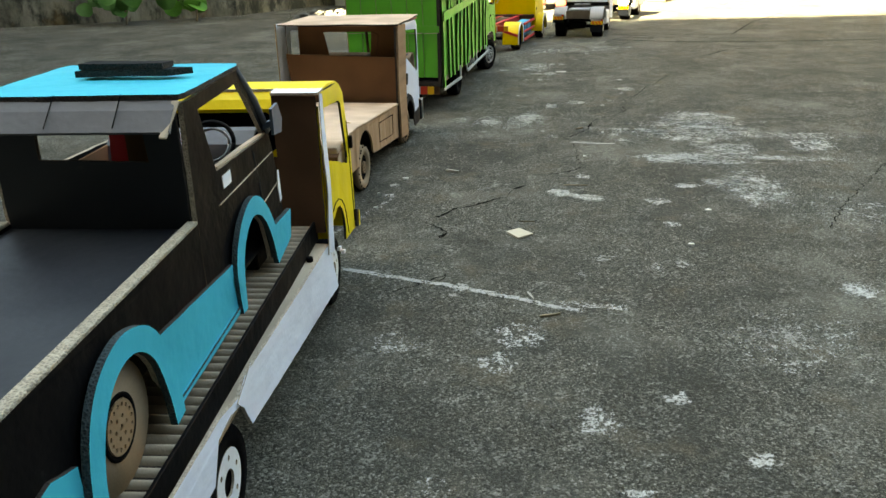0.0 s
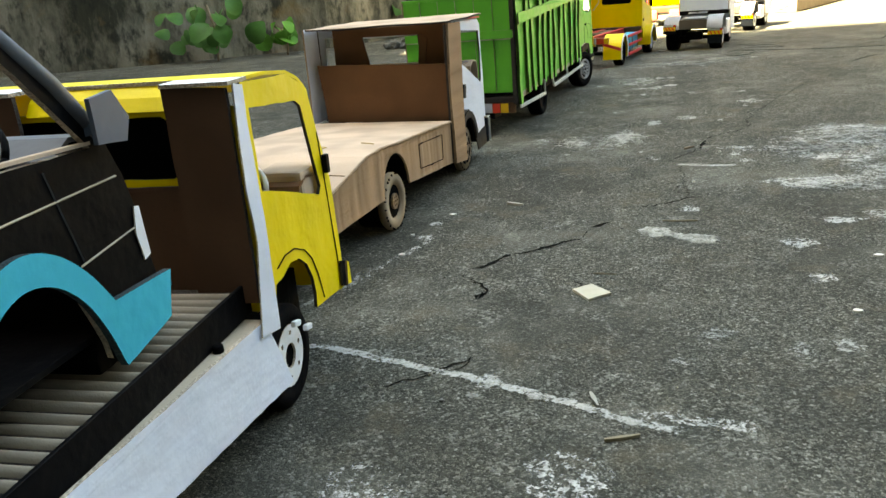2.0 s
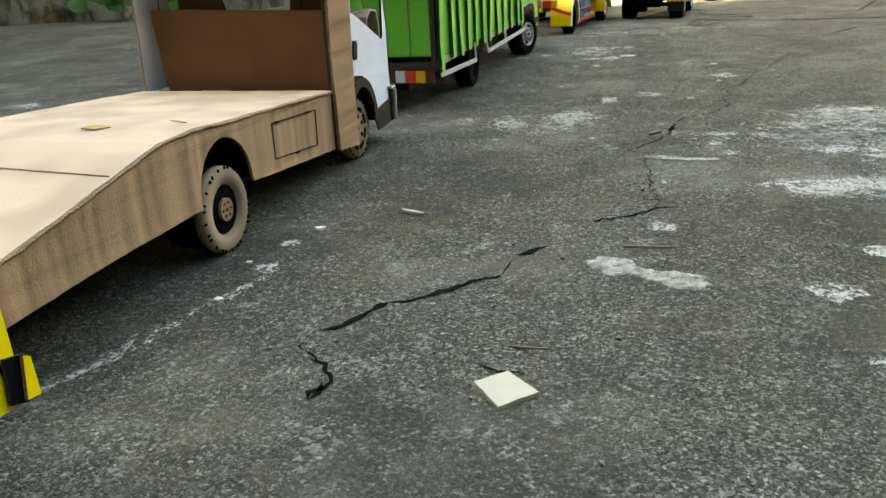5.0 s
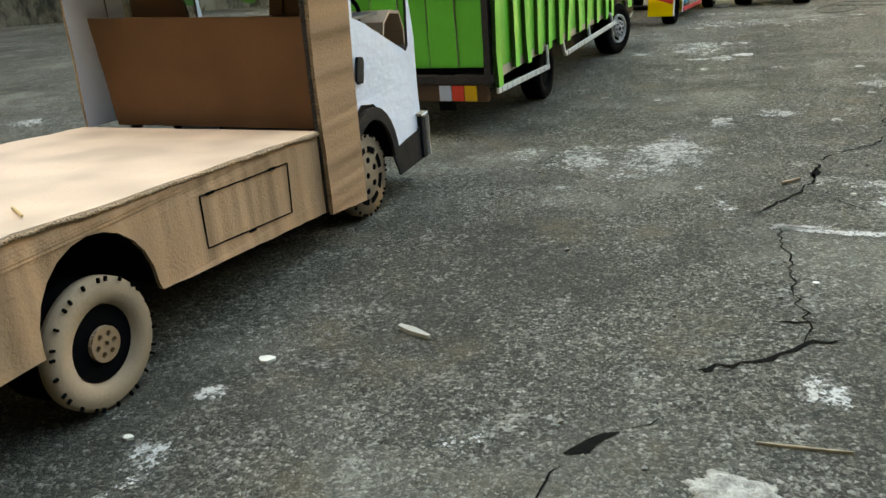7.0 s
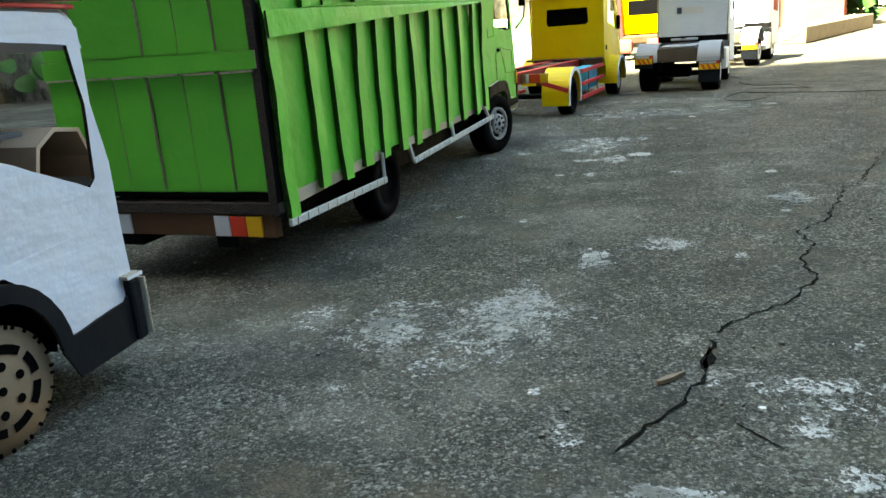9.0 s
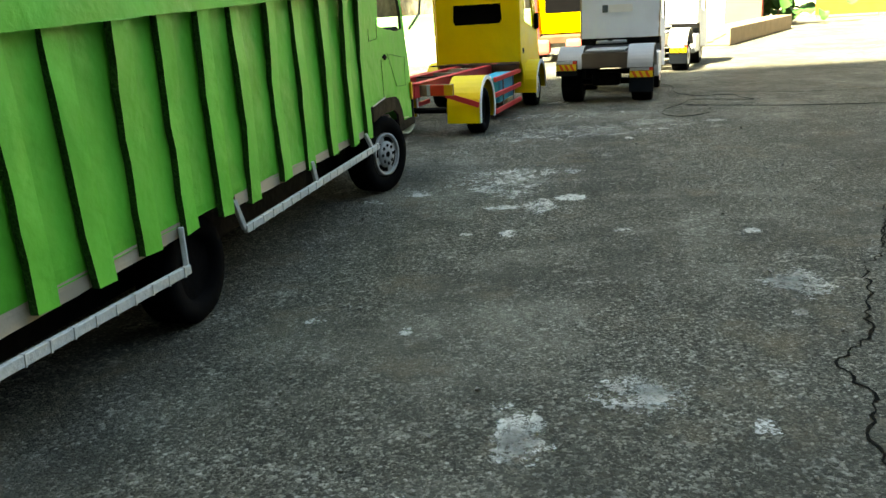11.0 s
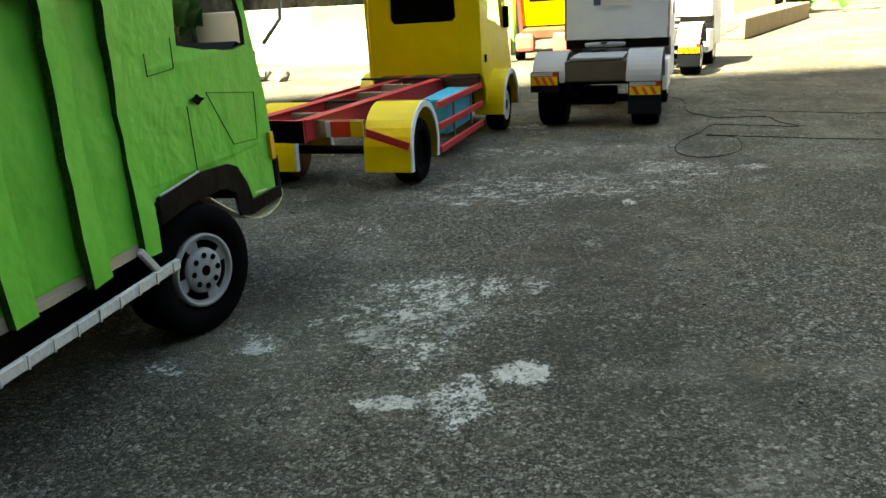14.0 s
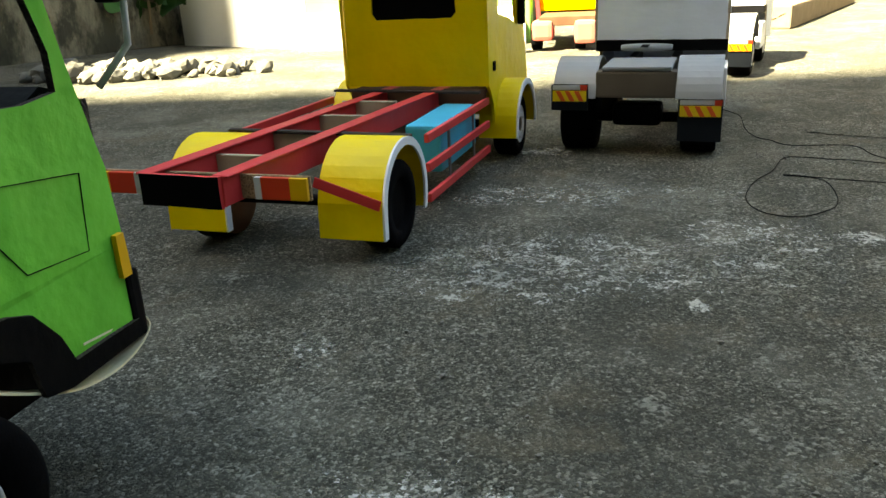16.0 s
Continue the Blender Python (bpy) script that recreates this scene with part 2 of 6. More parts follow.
def lathe(profile, n=40, centre=(0, 0, 0), wob=0.0, seed=0, caps=True):
    """Turned about the x axis: profile of (x, r)."""
    bm = bmesh.new()
    rows = []
    for x, r in profile:
        row = []
        for i in range(n):
            a = 2 * math.pi * i / n
            rr = r * (1 + wob * noise.noise(Vector((math.cos(a) * 2, math.sin(a) * 2, seed))))
            row.append(bm.verts.new((centre[0] + x, centre[1] + rr * math.cos(a), centre[2] + rr * math.sin(a))))
        rows.append(row)
    for r, s in zip(rows, rows[1:]):
        for i in range(n):
            bm.faces.new((r[i], r[(i + 1) % n], s[(i + 1) % n], s[i]))
    for row in (rows[0], rows[-1]) if caps else ():
        bm.faces.new(row)
    for f in bm.faces:
        f.smooth = len(f.verts) == 4
    return bm


def disc(r, x, thick, centre, holes=(), hub=0.0, n=40, seed=1):
    """A flat ring or disc across x with round holes (angle, distance, radius)."""
    cx, cy, cz = centre
    outer = [(cy + p, cz + q) for p, q in arc(0, 0, r, 0, 360, n)[:-1]]
    hs = [[(cy + d * math.cos(radians(a)) + p, cz + d * math.sin(radians(a)) + q) for p, q in arc(0, 0, hr, 0, 360, 10)[:-1]] for a, d, hr in holes]
    if hub:
        hs.append([(cy + p, cz + q) for p, q in arc(0, 0, hub, 0, 360, 18)[:-1]])
    return plate(outer, hs, "x", cx + x, thick, 1, 0, seed, 0)


def tube(pts, r, n=8, bm=None):
    bm = bm or bmesh.new()
    rows = []
    for i, p in enumerate(pts):
        p = Vector(p)
        t = (Vector(pts[min(i + 1, len(pts) - 1)]) - Vector(pts[max(i - 1, 0)])).normalized()
        a = t.orthogonal().normalized() if i == 0 else (rows[-1][1] - t * rows[-1][1].dot(t)).normalized()
        b = t.cross(a)
        rows.append(([bm.verts.new(p + r * (math.cos(2 * math.pi * k / n) * a + math.sin(2 * math.pi * k / n) * b)) for k in range(n)], a))
    for (q, _), (s, _) in zip(rows, rows[1:]):
        for k in range(n):
            f = bm.faces.new((q[k], q[(k + 1) % n], s[(k + 1) % n], s[k]))
            f.smooth = True
    bm.faces.new(rows[0][0])
    bm.faces.new(rows[-1][0])
    return bm


def ring(centre, r, tube_r, tilt, n=28):
    m = Matrix.Translation(centre) @ Euler([radians(a) for a in tilt]).to_matrix().to_4x4()
    pts = [m @ Vector((r * math.cos(2 * math.pi * i / n), r * math.sin(2 * math.pi * i / n), 0)) for i in range(n + 1)]
    return tube(pts, tube_r, 8)


def wheel(parent, x, y, z, r, width, side, style, label=""):
    """A wheel whose outer face looks to the side (+1: +x)."""
    s = side
    tyre_mat = TYRE_KRAFT if style in ("kraft", "disc", "inked") else TYRE
    prof = [(-width, r * 0.55), (-width, r * 0.93), (-width + 0.003, r), (-0.003, r), (0, r * 0.94), (0, r * 0.62), (-0.006, r * 0.58)]
    if style in ("disc", "inked"):
        prof = [(-width, r * 0.55), (-width, r), (0, r), (0, r * 0.1)]
    prof = [(p * s, q) for p, q in prof]
    w = part("wheel", lathe(prof, 44, (x, y, z), 0.012, y), tyre_mat, parent, label)
    if style == "kraft":
        for i in range(26):
            a = 2 * math.pi * i / 26 + 0.05 * (i % 3)
            c, sn = math.cos(a), math.sin(a)
            part("tread_notch", bar((x + s * 0.0006, y + c * r * 0.93, z + sn * r * 0.93), (x + s * 0.0006, y + c * r * 1.004, z + sn * r * 1.004), 0.0016, 0.0016, bev=0), INK, w)
        part("rim", disc(r * 0.575, s * -0.0045 - 0.001, 0.002, (x, y, z), [], r * 0.22, seed=3), [INK, EDGE], w)
        part("hub", disc(r * 0.27, s * -0.002 - 0.001, 0.003, (x, y, z), [(60 * i, r * 0.16, r * 0.045) for i in range(6)], r * 0.05), [RIM_BROWN, EDGE], w)
    elif style == "inked":
        for i in range(30):
            a = 2 * math.pi * i / 30 + 0.04 * (i % 3)
            c, sn = math.cos(a), math.sin(a)
            part("tread_notch", bar((x + s * 0.0006, y + c * r * 0.94, z + sn * r * 0.94), (x + s * 0.0006, y + c * r * 1.004, z + sn * r * 1.004), 0.0016, 0.0018, bev=0), INK, w)
        for i in range(8):
            pts = arc(y, z, r * 0.72, 45 * i + 4, 45 * i + 36, 6) + arc(y, z, r * 0.58, 45 * i + 36, 45 * i + 4, 6)
            part("rim_mark", plate(pts, (), "x", x + s * 0.0008 - 0.0003, 0.0006, 1, 0, 3, 0), INK, w)
        for i in range(6):
            a = radians(60 * i + 20)
            part("rim_hole", disc(r * 0.075, s * 0.0008 - 0.0003, 0.0006, (x, y + r * 0.38 * math.cos(a), z + r * 0.38 * math.sin(a)), n=12), INK, w)
        part("hub_cap", disc(r * 0.07, s * 0.0008 - 0.0003, 0.0006, (x, y, z), n=12), INK, w)
    elif style == "silver":
        slots = [[(y + q * r * math.cos(radians(g)), z + q * r * math.sin(radians(g))) for q, gs in ((0.35, range(a0, a0 + 61, 10)), (0.465, range(a0 + 60, a0 - 1, -10))) for g in gs] for a0 in (35, 125, 215, 305)]
        part("rim", plate([(y + p, z + q) for p, q in arc(0, 0, r * 0.55, 0, 360, 40)[:-1]], slots, "x", x + s * -0.003 - 0.001, 0.002, 1, 0, 3, 0), [RIM, EDGE_DARK], w, "silver card rim with cut slots")
        part("rim_well", disc(r * 0.56, s * -0.0075 - 0.001, 0.002, (x, y, z)), INK, w)
        part("rim_ring", lathe([(s * -0.004, r * 0.50), (s * 0.001, r * 0.51), (s * 0.001, r * 0.56), (s * -0.004, r * 0.57)], 36, (x, y, z), caps=False), RIM, w)
        part("hub", lathe([(s * -0.004, r * 0.345), (s * 0.0, r * 0.34), (s * 0.0015, r * 0.31), (s * 0.0015, r * 0.08)], 30, (x, y, z)), RIM, w)
        for i in range(8):
            a = radians(45 * i)
            part("rim_hole", disc(r * 0.045, s * 0.0018 - 0.0005, 0.001, (x, y + r * 0.24 * math.cos(a), z + r * 0.24 * math.sin(a)), n=10), INK, w)
        part("hub_cap", disc(r * 0.08, s * 0.0016 - 0.0005, 0.001, (x, y, z), n=14), INK, w)
    elif style == "white":
        part("rim", disc(r * 0.60, s * -0.001 - 0.001, 0.002, (x, y, z), [(60 * i + 15, r * 0.44, r * 0.05) for i in range(6)], r * 0.24), [RIM_WHITE, EDGE_PALE], w)
        part("hub", disc(r * 0.22, s * -0.003 - 0.001, 0.001, (x, y, z), n=20), INK, w)
    elif style == "dark":
        part("rim", disc(r * 0.56, s * -0.012 - 0.001, 0.002, (x, y, z), [(60 * i, r * 0.36, r * 0.08) for i in range(6)], r * 0.12), [RIM_DARK, EDGE_DARK], w)
    elif style == "disc":
        part("rim", disc(r * 0.42, s * 0.001 - 0.0005, 0.0012, (x, y, z), [(22.5 * i, r * 0.34, r * 0.035) for i in range(16)] + [(60 * i, r * 0.17, r * 0.035) for i in range(6)], r * 0.05), [RIM_BROWN, EDGE], w)
        part("rim_line", lathe([(s * 0.0005, r * 0.43), (s * 0.001, r * 0.43), (s * 0.001, r * 0.52), (s * 0.0005, r * 0.52)], 36, (x, y, z), caps=False), INK, w)
    return w


# ---- ground and surroundings ----
def scattered(nt, co, amount, scale):
    """Coordinates pushed about a little, so that cells lose their straight sides."""
    n = nt.nodes.new("ShaderNodeTexNoise")
    n.inputs["Scale"].default_value, n.inputs["Detail"].default_value = scale, 3
    nt.links.new(co, n.inputs["Vector"])
    v = nt.nodes.new("ShaderNodeVectorMath")
    v.operation = "MULTIPLY_ADD"
    v.inputs[1].default_value = (amount,) * 3
    nt.links.new(n.outputs["Color"], v.inputs[0])
    nt.links.new(co, v.inputs[2])
    return v.outputs[0]


def stones(nt, co, scale):
    """Chips of aggregate: a random value for each chip, and the distance to its edge."""
    cell = nt.nodes.new("ShaderNodeTexVoronoi")
    edge = nt.nodes.new("ShaderNodeTexVoronoi")
    edge.feature = "DISTANCE_TO_EDGE"
    for v in (cell, edge):
        v.inputs["Scale"].default_value = scale
        nt.links.new(co, v.inputs["Vector"])
    sep = nt.nodes.new("ShaderNodeSeparateColor")
    nt.links.new(cell.outputs["Color"], sep.inputs[0])
    return sep.outputs[0], sep.outputs[1], edge.outputs["Distance"]


def asphalt():
    m, nt, b = nodes_of("worn_asphalt", 0.92, 0, 0.05)
    co = coords(nt)
    bent = scattered(nt, co, 0.0030, 420)
    tone, keep, edge = stones(nt, bent, 390)
    tone2, keep2, edge2 = stones(nt, bent, 760)
    fine = noise_tex(nt, co, 1500, 3, 0.7)
    # dark binder with fine chips, then the larger chips worn bare
    c = ramp(nt, tone2, [(0.0, (0.030, 0.030, 0.025)), (0.55, (0.075, 0.073, 0.059)), (0.85, (0.15, 0.147, 0.120)), (1.0, (0.26, 0.255, 0.21))])
    big = ramp(nt, tone, [(0.0, (0.035, 0.034, 0.029)), (0.45, (0.080, 0.079, 0.064)), (0.75, (0.15, 0.148, 0.122)), (0.92, (0.23, 0.226, 0.19)), (1.0, (0.33, 0.325, 0.28))])
    bare = calc(nt, "MULTIPLY", ramp(nt, keep, [(0.30, (0, 0, 0)), (0.42, (1, 1, 1))]), ramp(nt, edge, [(0.04, (0, 0, 0)), (0.14, (1, 1, 1))]))
    c = mix(nt, bare, c, big)
    c = mix(nt, ramp(nt, fine, [(0.30, (0.55,) * 3), (0.52, (0, 0, 0))]), c, (0.018, 0.018, 0.015))
    # pits where chips have come out
    pit = noise_tex(nt, co, 150, 5, 0.75)
    c = mix(nt, ramp(nt, pit, [(0.36, (0.65,) * 3), (0.46, (0, 0, 0))]), c, (0.024, 0.024, 0.020))
    # worn and dusty areas at three sizes, damp dark areas, brown soil stains
    patch = noise_tex(nt, co, 3.4, 8, 0.70)
    c = mix(nt, ramp(nt, patch, [(0.50, (0, 0, 0)), (0.68, (0.36,) * 3)]), c, (0.28, 0.27, 0.22))
    damp = noise_tex(nt, co, 5.1, 7, 0.66)
    c = mix(nt, ramp(nt, damp, [(0.38, (0.60,) * 3), (0.54, (0, 0, 0))]), c, (0.040, 0.040, 0.033))
    dust = calc(nt, "ADD", calc(nt, "MULTIPLY", noise_tex(nt, co, 22, 9, 0.78), 0.86), calc(nt, "MULTIPLY", tone, 0.14))
    c = mix(nt, ramp(nt, dust, [(0.565, (0, 0, 0)), (0.68, (0.48,) * 3)]), c, (0.36, 0.355, 0.31))
    soil = noise_tex(nt, co, 9, 6, 0.65)
    c = mix(nt, ramp(nt, soil, [(0.56, (0, 0, 0)), (0.70, (0.45,) * 3)]), c, (0.14, 0.115, 0.075))
    nt.links.new(c, b.inputs["Base Color"])
    dome = ramp(nt, edge, [(0.0, (0, 0, 0)), (0.22, (1, 1, 1))])
    h = calc(nt, "ADD", calc(nt, "MULTIPLY", calc(nt, "MULTIPLY", dome, keep), 0.8), calc(nt, "ADD", calc(nt, "MULTIPLY", fine, 0.35), calc(nt, "MULTIPLY", pit, 1.2)))
    bump(nt, b, h, 0.8, 0.0016)
    return m


ASPHALT = asphalt()


def plaster(grain=85):
    """Thin smears of old plaster: worn off the chips, so that the asphalt shows."""
    m, nt, b = nodes_of("plaster_smear", 0.9, 0, 0.1)
    co = coords(nt)
    tone, keep, edge = stones(nt, scattered(nt, co, 0.0030, 420), 330)
    coarse = calc(nt, "ADD", calc(nt, "MULTIPLY", noise_tex(nt, co, grain, 9, 0.8), 0.65), calc(nt, "MULTIPLY", noise_tex(nt, co, 28, 5, 0.65), 0.35))
    g = noise_tex(nt, co, 520, 4, 0.7)
    c = mix(nt, g, (0.30, 0.295, 0.265), (0.72, 0.715, 0.66))
    nt.links.new(mix(nt, ramp(nt, tone, [(0.2, (0.5,) * 3), (0.7, (0, 0, 0))]), c, (0.27, 0.265, 0.235)), b.inputs["Base Color"])
    att = nt.nodes.new("ShaderNodeAttribute")
    att.attribute_name = "cover"
    worn = calc(nt, "ADD", calc(nt, "MULTIPLY", calc(nt, "SUBTRACT", coarse, 0.5), 4.6), calc(nt, "MULTIPLY", calc(nt, "SUBTRACT", keep, 0.5), 0.45))
    worn = calc(nt, "ADD", worn, calc(nt, "MULTIPLY", calc(nt, "SUBTRACT", g, 0.5), 1.3))
    a = calc(nt, "ADD", att.outputs["Fac"], worn)
    nt.links.new(ramp(nt, a, [(0.46, (0, 0, 0)), (0.76, (0.74,) * 3)]), b.inputs["Alpha"])
    bump(nt, b, g, 0.6, 0.001)
    return m


def mortar():
    """Lumpy dropped mortar that has set on the ground."""
    m, nt, b = nodes_of("set_mortar", 0.92, 0, 0.15)
    co = coords(nt)
    n, g = noise_tex(nt, co, 130, 7, 0.75), noise_tex(nt, co, 700, 3, 0.7)
    c = mix(nt, ramp(nt, n, [(0.34, (0, 0, 0)), (0.62, (1, 1, 1))]), (0.13, 0.127, 0.105), (0.50, 0.49, 0.43))
    nt.links.new(mix(nt, ramp(nt, g, [(0.3, (0.5,) * 3), (0.55, (0, 0, 0))]), c, (0.17, 0.165, 0.14)), b.inputs["Base Color"])
    bump(nt, b, calc(nt, "ADD", n, calc(nt, "MULTIPLY", g, 0.4)), 0.9, 0.003)
    return m


PLASTER = plaster()
CHALK = plaster(190)
CHALK.name = "chalk_line"
MORTAR = mortar()
# near-black colour stands in for the shade down in the cracks
CRACK = plain("crack_shadow_tar", (0.006, 0.006, 0.0055), 0.95, 0, 0.4, 200, 0.8, 0.02)


def sheet(name, x0, x1, y0, y1, z, mat, nx=1, ny=1):
    bm = bmesh.new()
    vs = [[bm.verts.new((x0 + (x1 - x0) * i / nx, y0 + (y1 - y0) * j / ny, z)) for i in range(nx + 1)] for j in range(ny + 1)]
    for j in range(ny):
        for i in range(nx):
            bm.faces.new((vs[j][i], vs[j][i + 1], vs[j + 1][i + 1], vs[j + 1][i]))
    return link_mesh(name, bm, mat)


ground = tagged(sheet("ground", -60, 60, -60, 60, 0, ASPHALT), "worn grey asphalt yard with cracks and plaster smears", "ground", kind="structure")


def smear(cx, cy, rx, ry, turn=0.0, seed=0, full=0.75, mat=None, z=0.0009):
    """A thin ragged patch on the ground."""
    bm = bmesh.new()
    lay = bm.verts.layers.float.new("cover")
    n, rings = 44, 7
    c = bm.verts.new((cx, cy, z))
    c[lay] = full
    prev = None
    ca, sa = math.cos(radians(turn)), math.sin(radians(turn))
    for k in range(1, rings + 1):
        row = []
        for i in range(n):
            a = 2 * math.pi * i / n
            q = k / rings * (1.12 + 0.38 * noise.noise(Vector((math.cos(a) * 1.7, math.sin(a) * 1.7, seed))) + 0.16 * noise.noise(Vector((math.cos(a) * 4.3, math.sin(a) * 4.3, seed + 9))))
            px, py = rx * q * math.cos(a), ry * q * math.sin(a)
            v = bm.verts.new((cx + px * ca - py * sa, cy + px * sa + py * ca, z))
            v[lay] = (full + 0.02) * (1 - (k / rings) ** 4) - 0.55 * (k / rings) ** 4
            row.append(v)
        for i in range(n):
            if prev:
                bm.faces.new((prev[i], prev[(i + 1) % n], row[(i + 1) % n], row[i]))
            else:
                bm.faces.new((c, row[i], row[(i + 1) % n]))
        prev = row
    return part("plaster_smear", bm, mat or PLASTER, ground, "thin whitish plaster smear on the asphalt")


def crust(cx, cy, rx, ry, turn=0.0, seed=0, h=0.0035):
    """A lump of set mortar with a ragged, broken edge and a pitted top."""
    bm = bmesh.new()
    n, rings = 90, 12
    ca, sa = math.cos(radians(turn)), math.sin(radians(turn))

    def top(px, py, k):
        q = Vector((px * 90, py * 90, seed * 2.3))
        return 0.0004 + h * (1 - k ** 5) * (0.55 + 0.6 * noise.noise(q) + 0.35 * noise.noise(q * 3.1))

    c = bm.verts.new((cx, cy, top(0, 0, 0)))
    prev = None
    for k in range(1, rings + 1):
        row = []
        for i in range(n):
            u = Vector((math.cos(2 * math.pi * i / n), math.sin(2 * math.pi * i / n), seed))
            q = k / rings * (1 + 0.35 * noise.noise(u * 1.6) + 0.20 * noise.noise(u * 4.7) + 0.14 * noise.noise(u * 11.0))
            px, py = rx * q * u.x, ry * q * u.y
            z = top(px, py, k / rings) if k < rings else -0.0005
            row.append(bm.verts.new((cx + px * ca - py * sa, cy + px * sa + py * ca, z)))
        for i in range(n):
            bm.faces.new((prev[i], prev[(i + 1) % n], row[(i + 1) % n], row[i]) if prev else (c, row[i], row[(i + 1) % n]))
        prev = row
    return part("mortar_crust", bm, MORTAR, ground, "thick pale crust of set mortar on the asphalt")


def chalk(pts, w, seed, full=0.66):
    bm = bmesh.new()
    lay = bm.verts.layers.float.new("cover")
    rows = []
    pts = finely(pts, 0.012, 0.002, seed, False)
    for i, p in enumerate(pts):
        a, b = Vector(pts[max(i - 1, 0)]), Vector(pts[min(i + 1, len(pts) - 1)])
        nr = Vector((-(b - a).y, (b - a).x)).normalized()
        row = []
        for k in (-1, -0.4, 0.4, 1):
            v = bm.verts.new((p[0] + nr.x * w * k, p[1] + nr.y * w * k, 0.0011))
            v[lay] = (-0.5 if abs(k) == 1 else full + 0.16) * (1 if 0 < i < len(pts) - 1 else 0.1)
            row.append(v)
        rows.append(row)
    for r, s in zip(rows, rows[1:]):
        for k in range(3):
            bm.faces.new((r[k], r[k + 1], s[k + 1], s[k]))
    return part("chalk_line", bm, CHALK, ground, "scuffed white chalk line on the asphalt")


def crack(pts, w, seed=0):
    """A jagged open crack: a flat strip with the shade inside it painted near-black."""
    bm = bmesh.new()
    rnd = random.Random(seed)
    pts = finely(pts, 0.007, 0.0035, seed, False)
    rows = []
    for i, p in enumerate(pts):
        a, b = Vector(pts[max(i - 1, 0)]), Vector(pts[min(i + 1, len(pts) - 1)])
        nr = Vector((-(b - a).y, (b - a).x)).normalized()
        ww = w * rnd.uniform(0.25, 1.0) * (0.15 if i in (0, len(pts) - 1) else 1)
        rows.append([bm.verts.new((p[0] + nr.x * ww * k, p[1] + nr.y * ww * k, 0.0007)) for k in (-1, 1)])
    for r, s in zip(rows, rows[1:]):
        bm.faces.new((r[0], r[1], s[1], s[0]))
    return part("crack", bm, CRACK, ground, "dark open crack in the asphalt")


# ---- the car-carrier truck with a yellow cab ----
def carrier_truck():
    t = thing("carrier_truck", pose(-0.243, 0.80, 0, 0, 0, -1.7), "cardboard car-carrier truck with yellow cab and white side panels, on asphalt", "toy truck", "cardboard trucks in a row")
    W = 0.235
    # white side skirts with a cut-out for the rear wheel
    skirt = [(0.118, 0.030), (0.085, 0.099), (-0.10, 0.108), (-0.25, 0.117), (-0.268, 0.109), (-0.312, 0.118), (-0.60, 0.124), (-0.60, 0.085), (-0.335, 0.078), (-0.318, 0.105), (-0.29, 0.107), (-0.262, 0.1), (-0.245, 0.070), (-0.155, 0.060)]
    part("side_skirt", plate(skirt, (), "x", -0.003, 0.003, seed=2), [WHITE, EDGE_PALE], t, "white papered side skirt")
    part("side_skirt", plate(skirt, (), "x", -W, 0.003, seed=3), [WHITE, EDGE_PALE], t, "white papered side skirt")
    part("bed_floor", plate([(-W + 0.003, -0.6), (-0.003, -0.6), (-0.003, 0.085), (-W + 0.003, 0.085)], (), "z", 0.0965, 0.003, seed=4), [TAN, EDGE], t, "smudged tan board floor")
    part("wheel_tab", plate([(-0.275, 0.108), (-0.25, 0.116), (-0.235, 0.122), (-0.262, 0.096)], (), "x", 0.0006, 0.001, seed=5), [WHITE, EDGE_PALE], t)
    # ramp deck with bare flutes
    ax, bx = -0.018, -0.222
    dz = lambda y: 0.1205 + 0.012 * (y - 0.1)
    ramp_ = part("ramp_deck", bar(((ax + bx) / 2, -0.62, dz(-0.62) - 0.005), ((ax + bx) / 2, 0.095, dz(0.095) - 0.005), ax - bx, 0.010), EDGE_DARK, t, "black-edged ramp of bare corrugated board")
    pitch = 0.0120
    for i in range(int(0.70 / pitch)):
        y = -0.61 + i * pitch
        bm = bmesh.new()
        rows = [[bm.verts.new((x, y + 0.0036 * math.cos(math.pi * k / 5), dz(y) + 0.0052 * math.sin(math.pi * k / 5) * (0.9 + 0.35 * noise.noise(Vector((x * 20, y * 60, 1)))))) for k in range(6)] for x in (ax + 0.0005, (ax * 2 + bx) / 3, (ax + 2 * bx) / 3, bx)]
        for q, r in zip(rows, rows[1:]):
            for k in range(5):
                bm.faces.new((q[k], q[k + 1], r[k + 1], r[k])).smooth = True
        bm.faces.new(rows[0])
        part("flute", bm, CORR, ramp_)
    part("ramp_edge", bar((ax + 0.001, -0.62, dz(-0.62) - 0.007), (ax + 0.001, 0.097, dz(0.097) - 0.007), 0.003, 0.026), [BLACK], ramp_)
    # headboard behind the cab
    part("headboard_post", plate([(-0.053, 0.112), (-0.004, 0.112), (-0.004, 0.279), (-0.053, 0.281)], (), "y", 0.088, 0.004, seed=8), [DARKCARD, EDGE_DARK], t, "dark brown board post")
    part("headboard_post", plate([(-W, 0.112), (-W + 0.06, 0.112), (-W + 0.06, 0.281), (-W, 0.281)], (), "y", 0.088, 0.004, seed=9), [DARKCARD, EDGE_DARK], t, "dark brown board post")
    part("corner_strip", plate([(0.073, 0.090), (0.106, 0.083), (0.103, 0.19), (0.106, 0.279), (0.092, 0.282), (0.084, 0.2), (0.087, 0.16)], (), "x", 0.001, 0.0012, seed=10, warp=0.003), [WHITE, EDGE_PALE], t, "creased white paper strip")
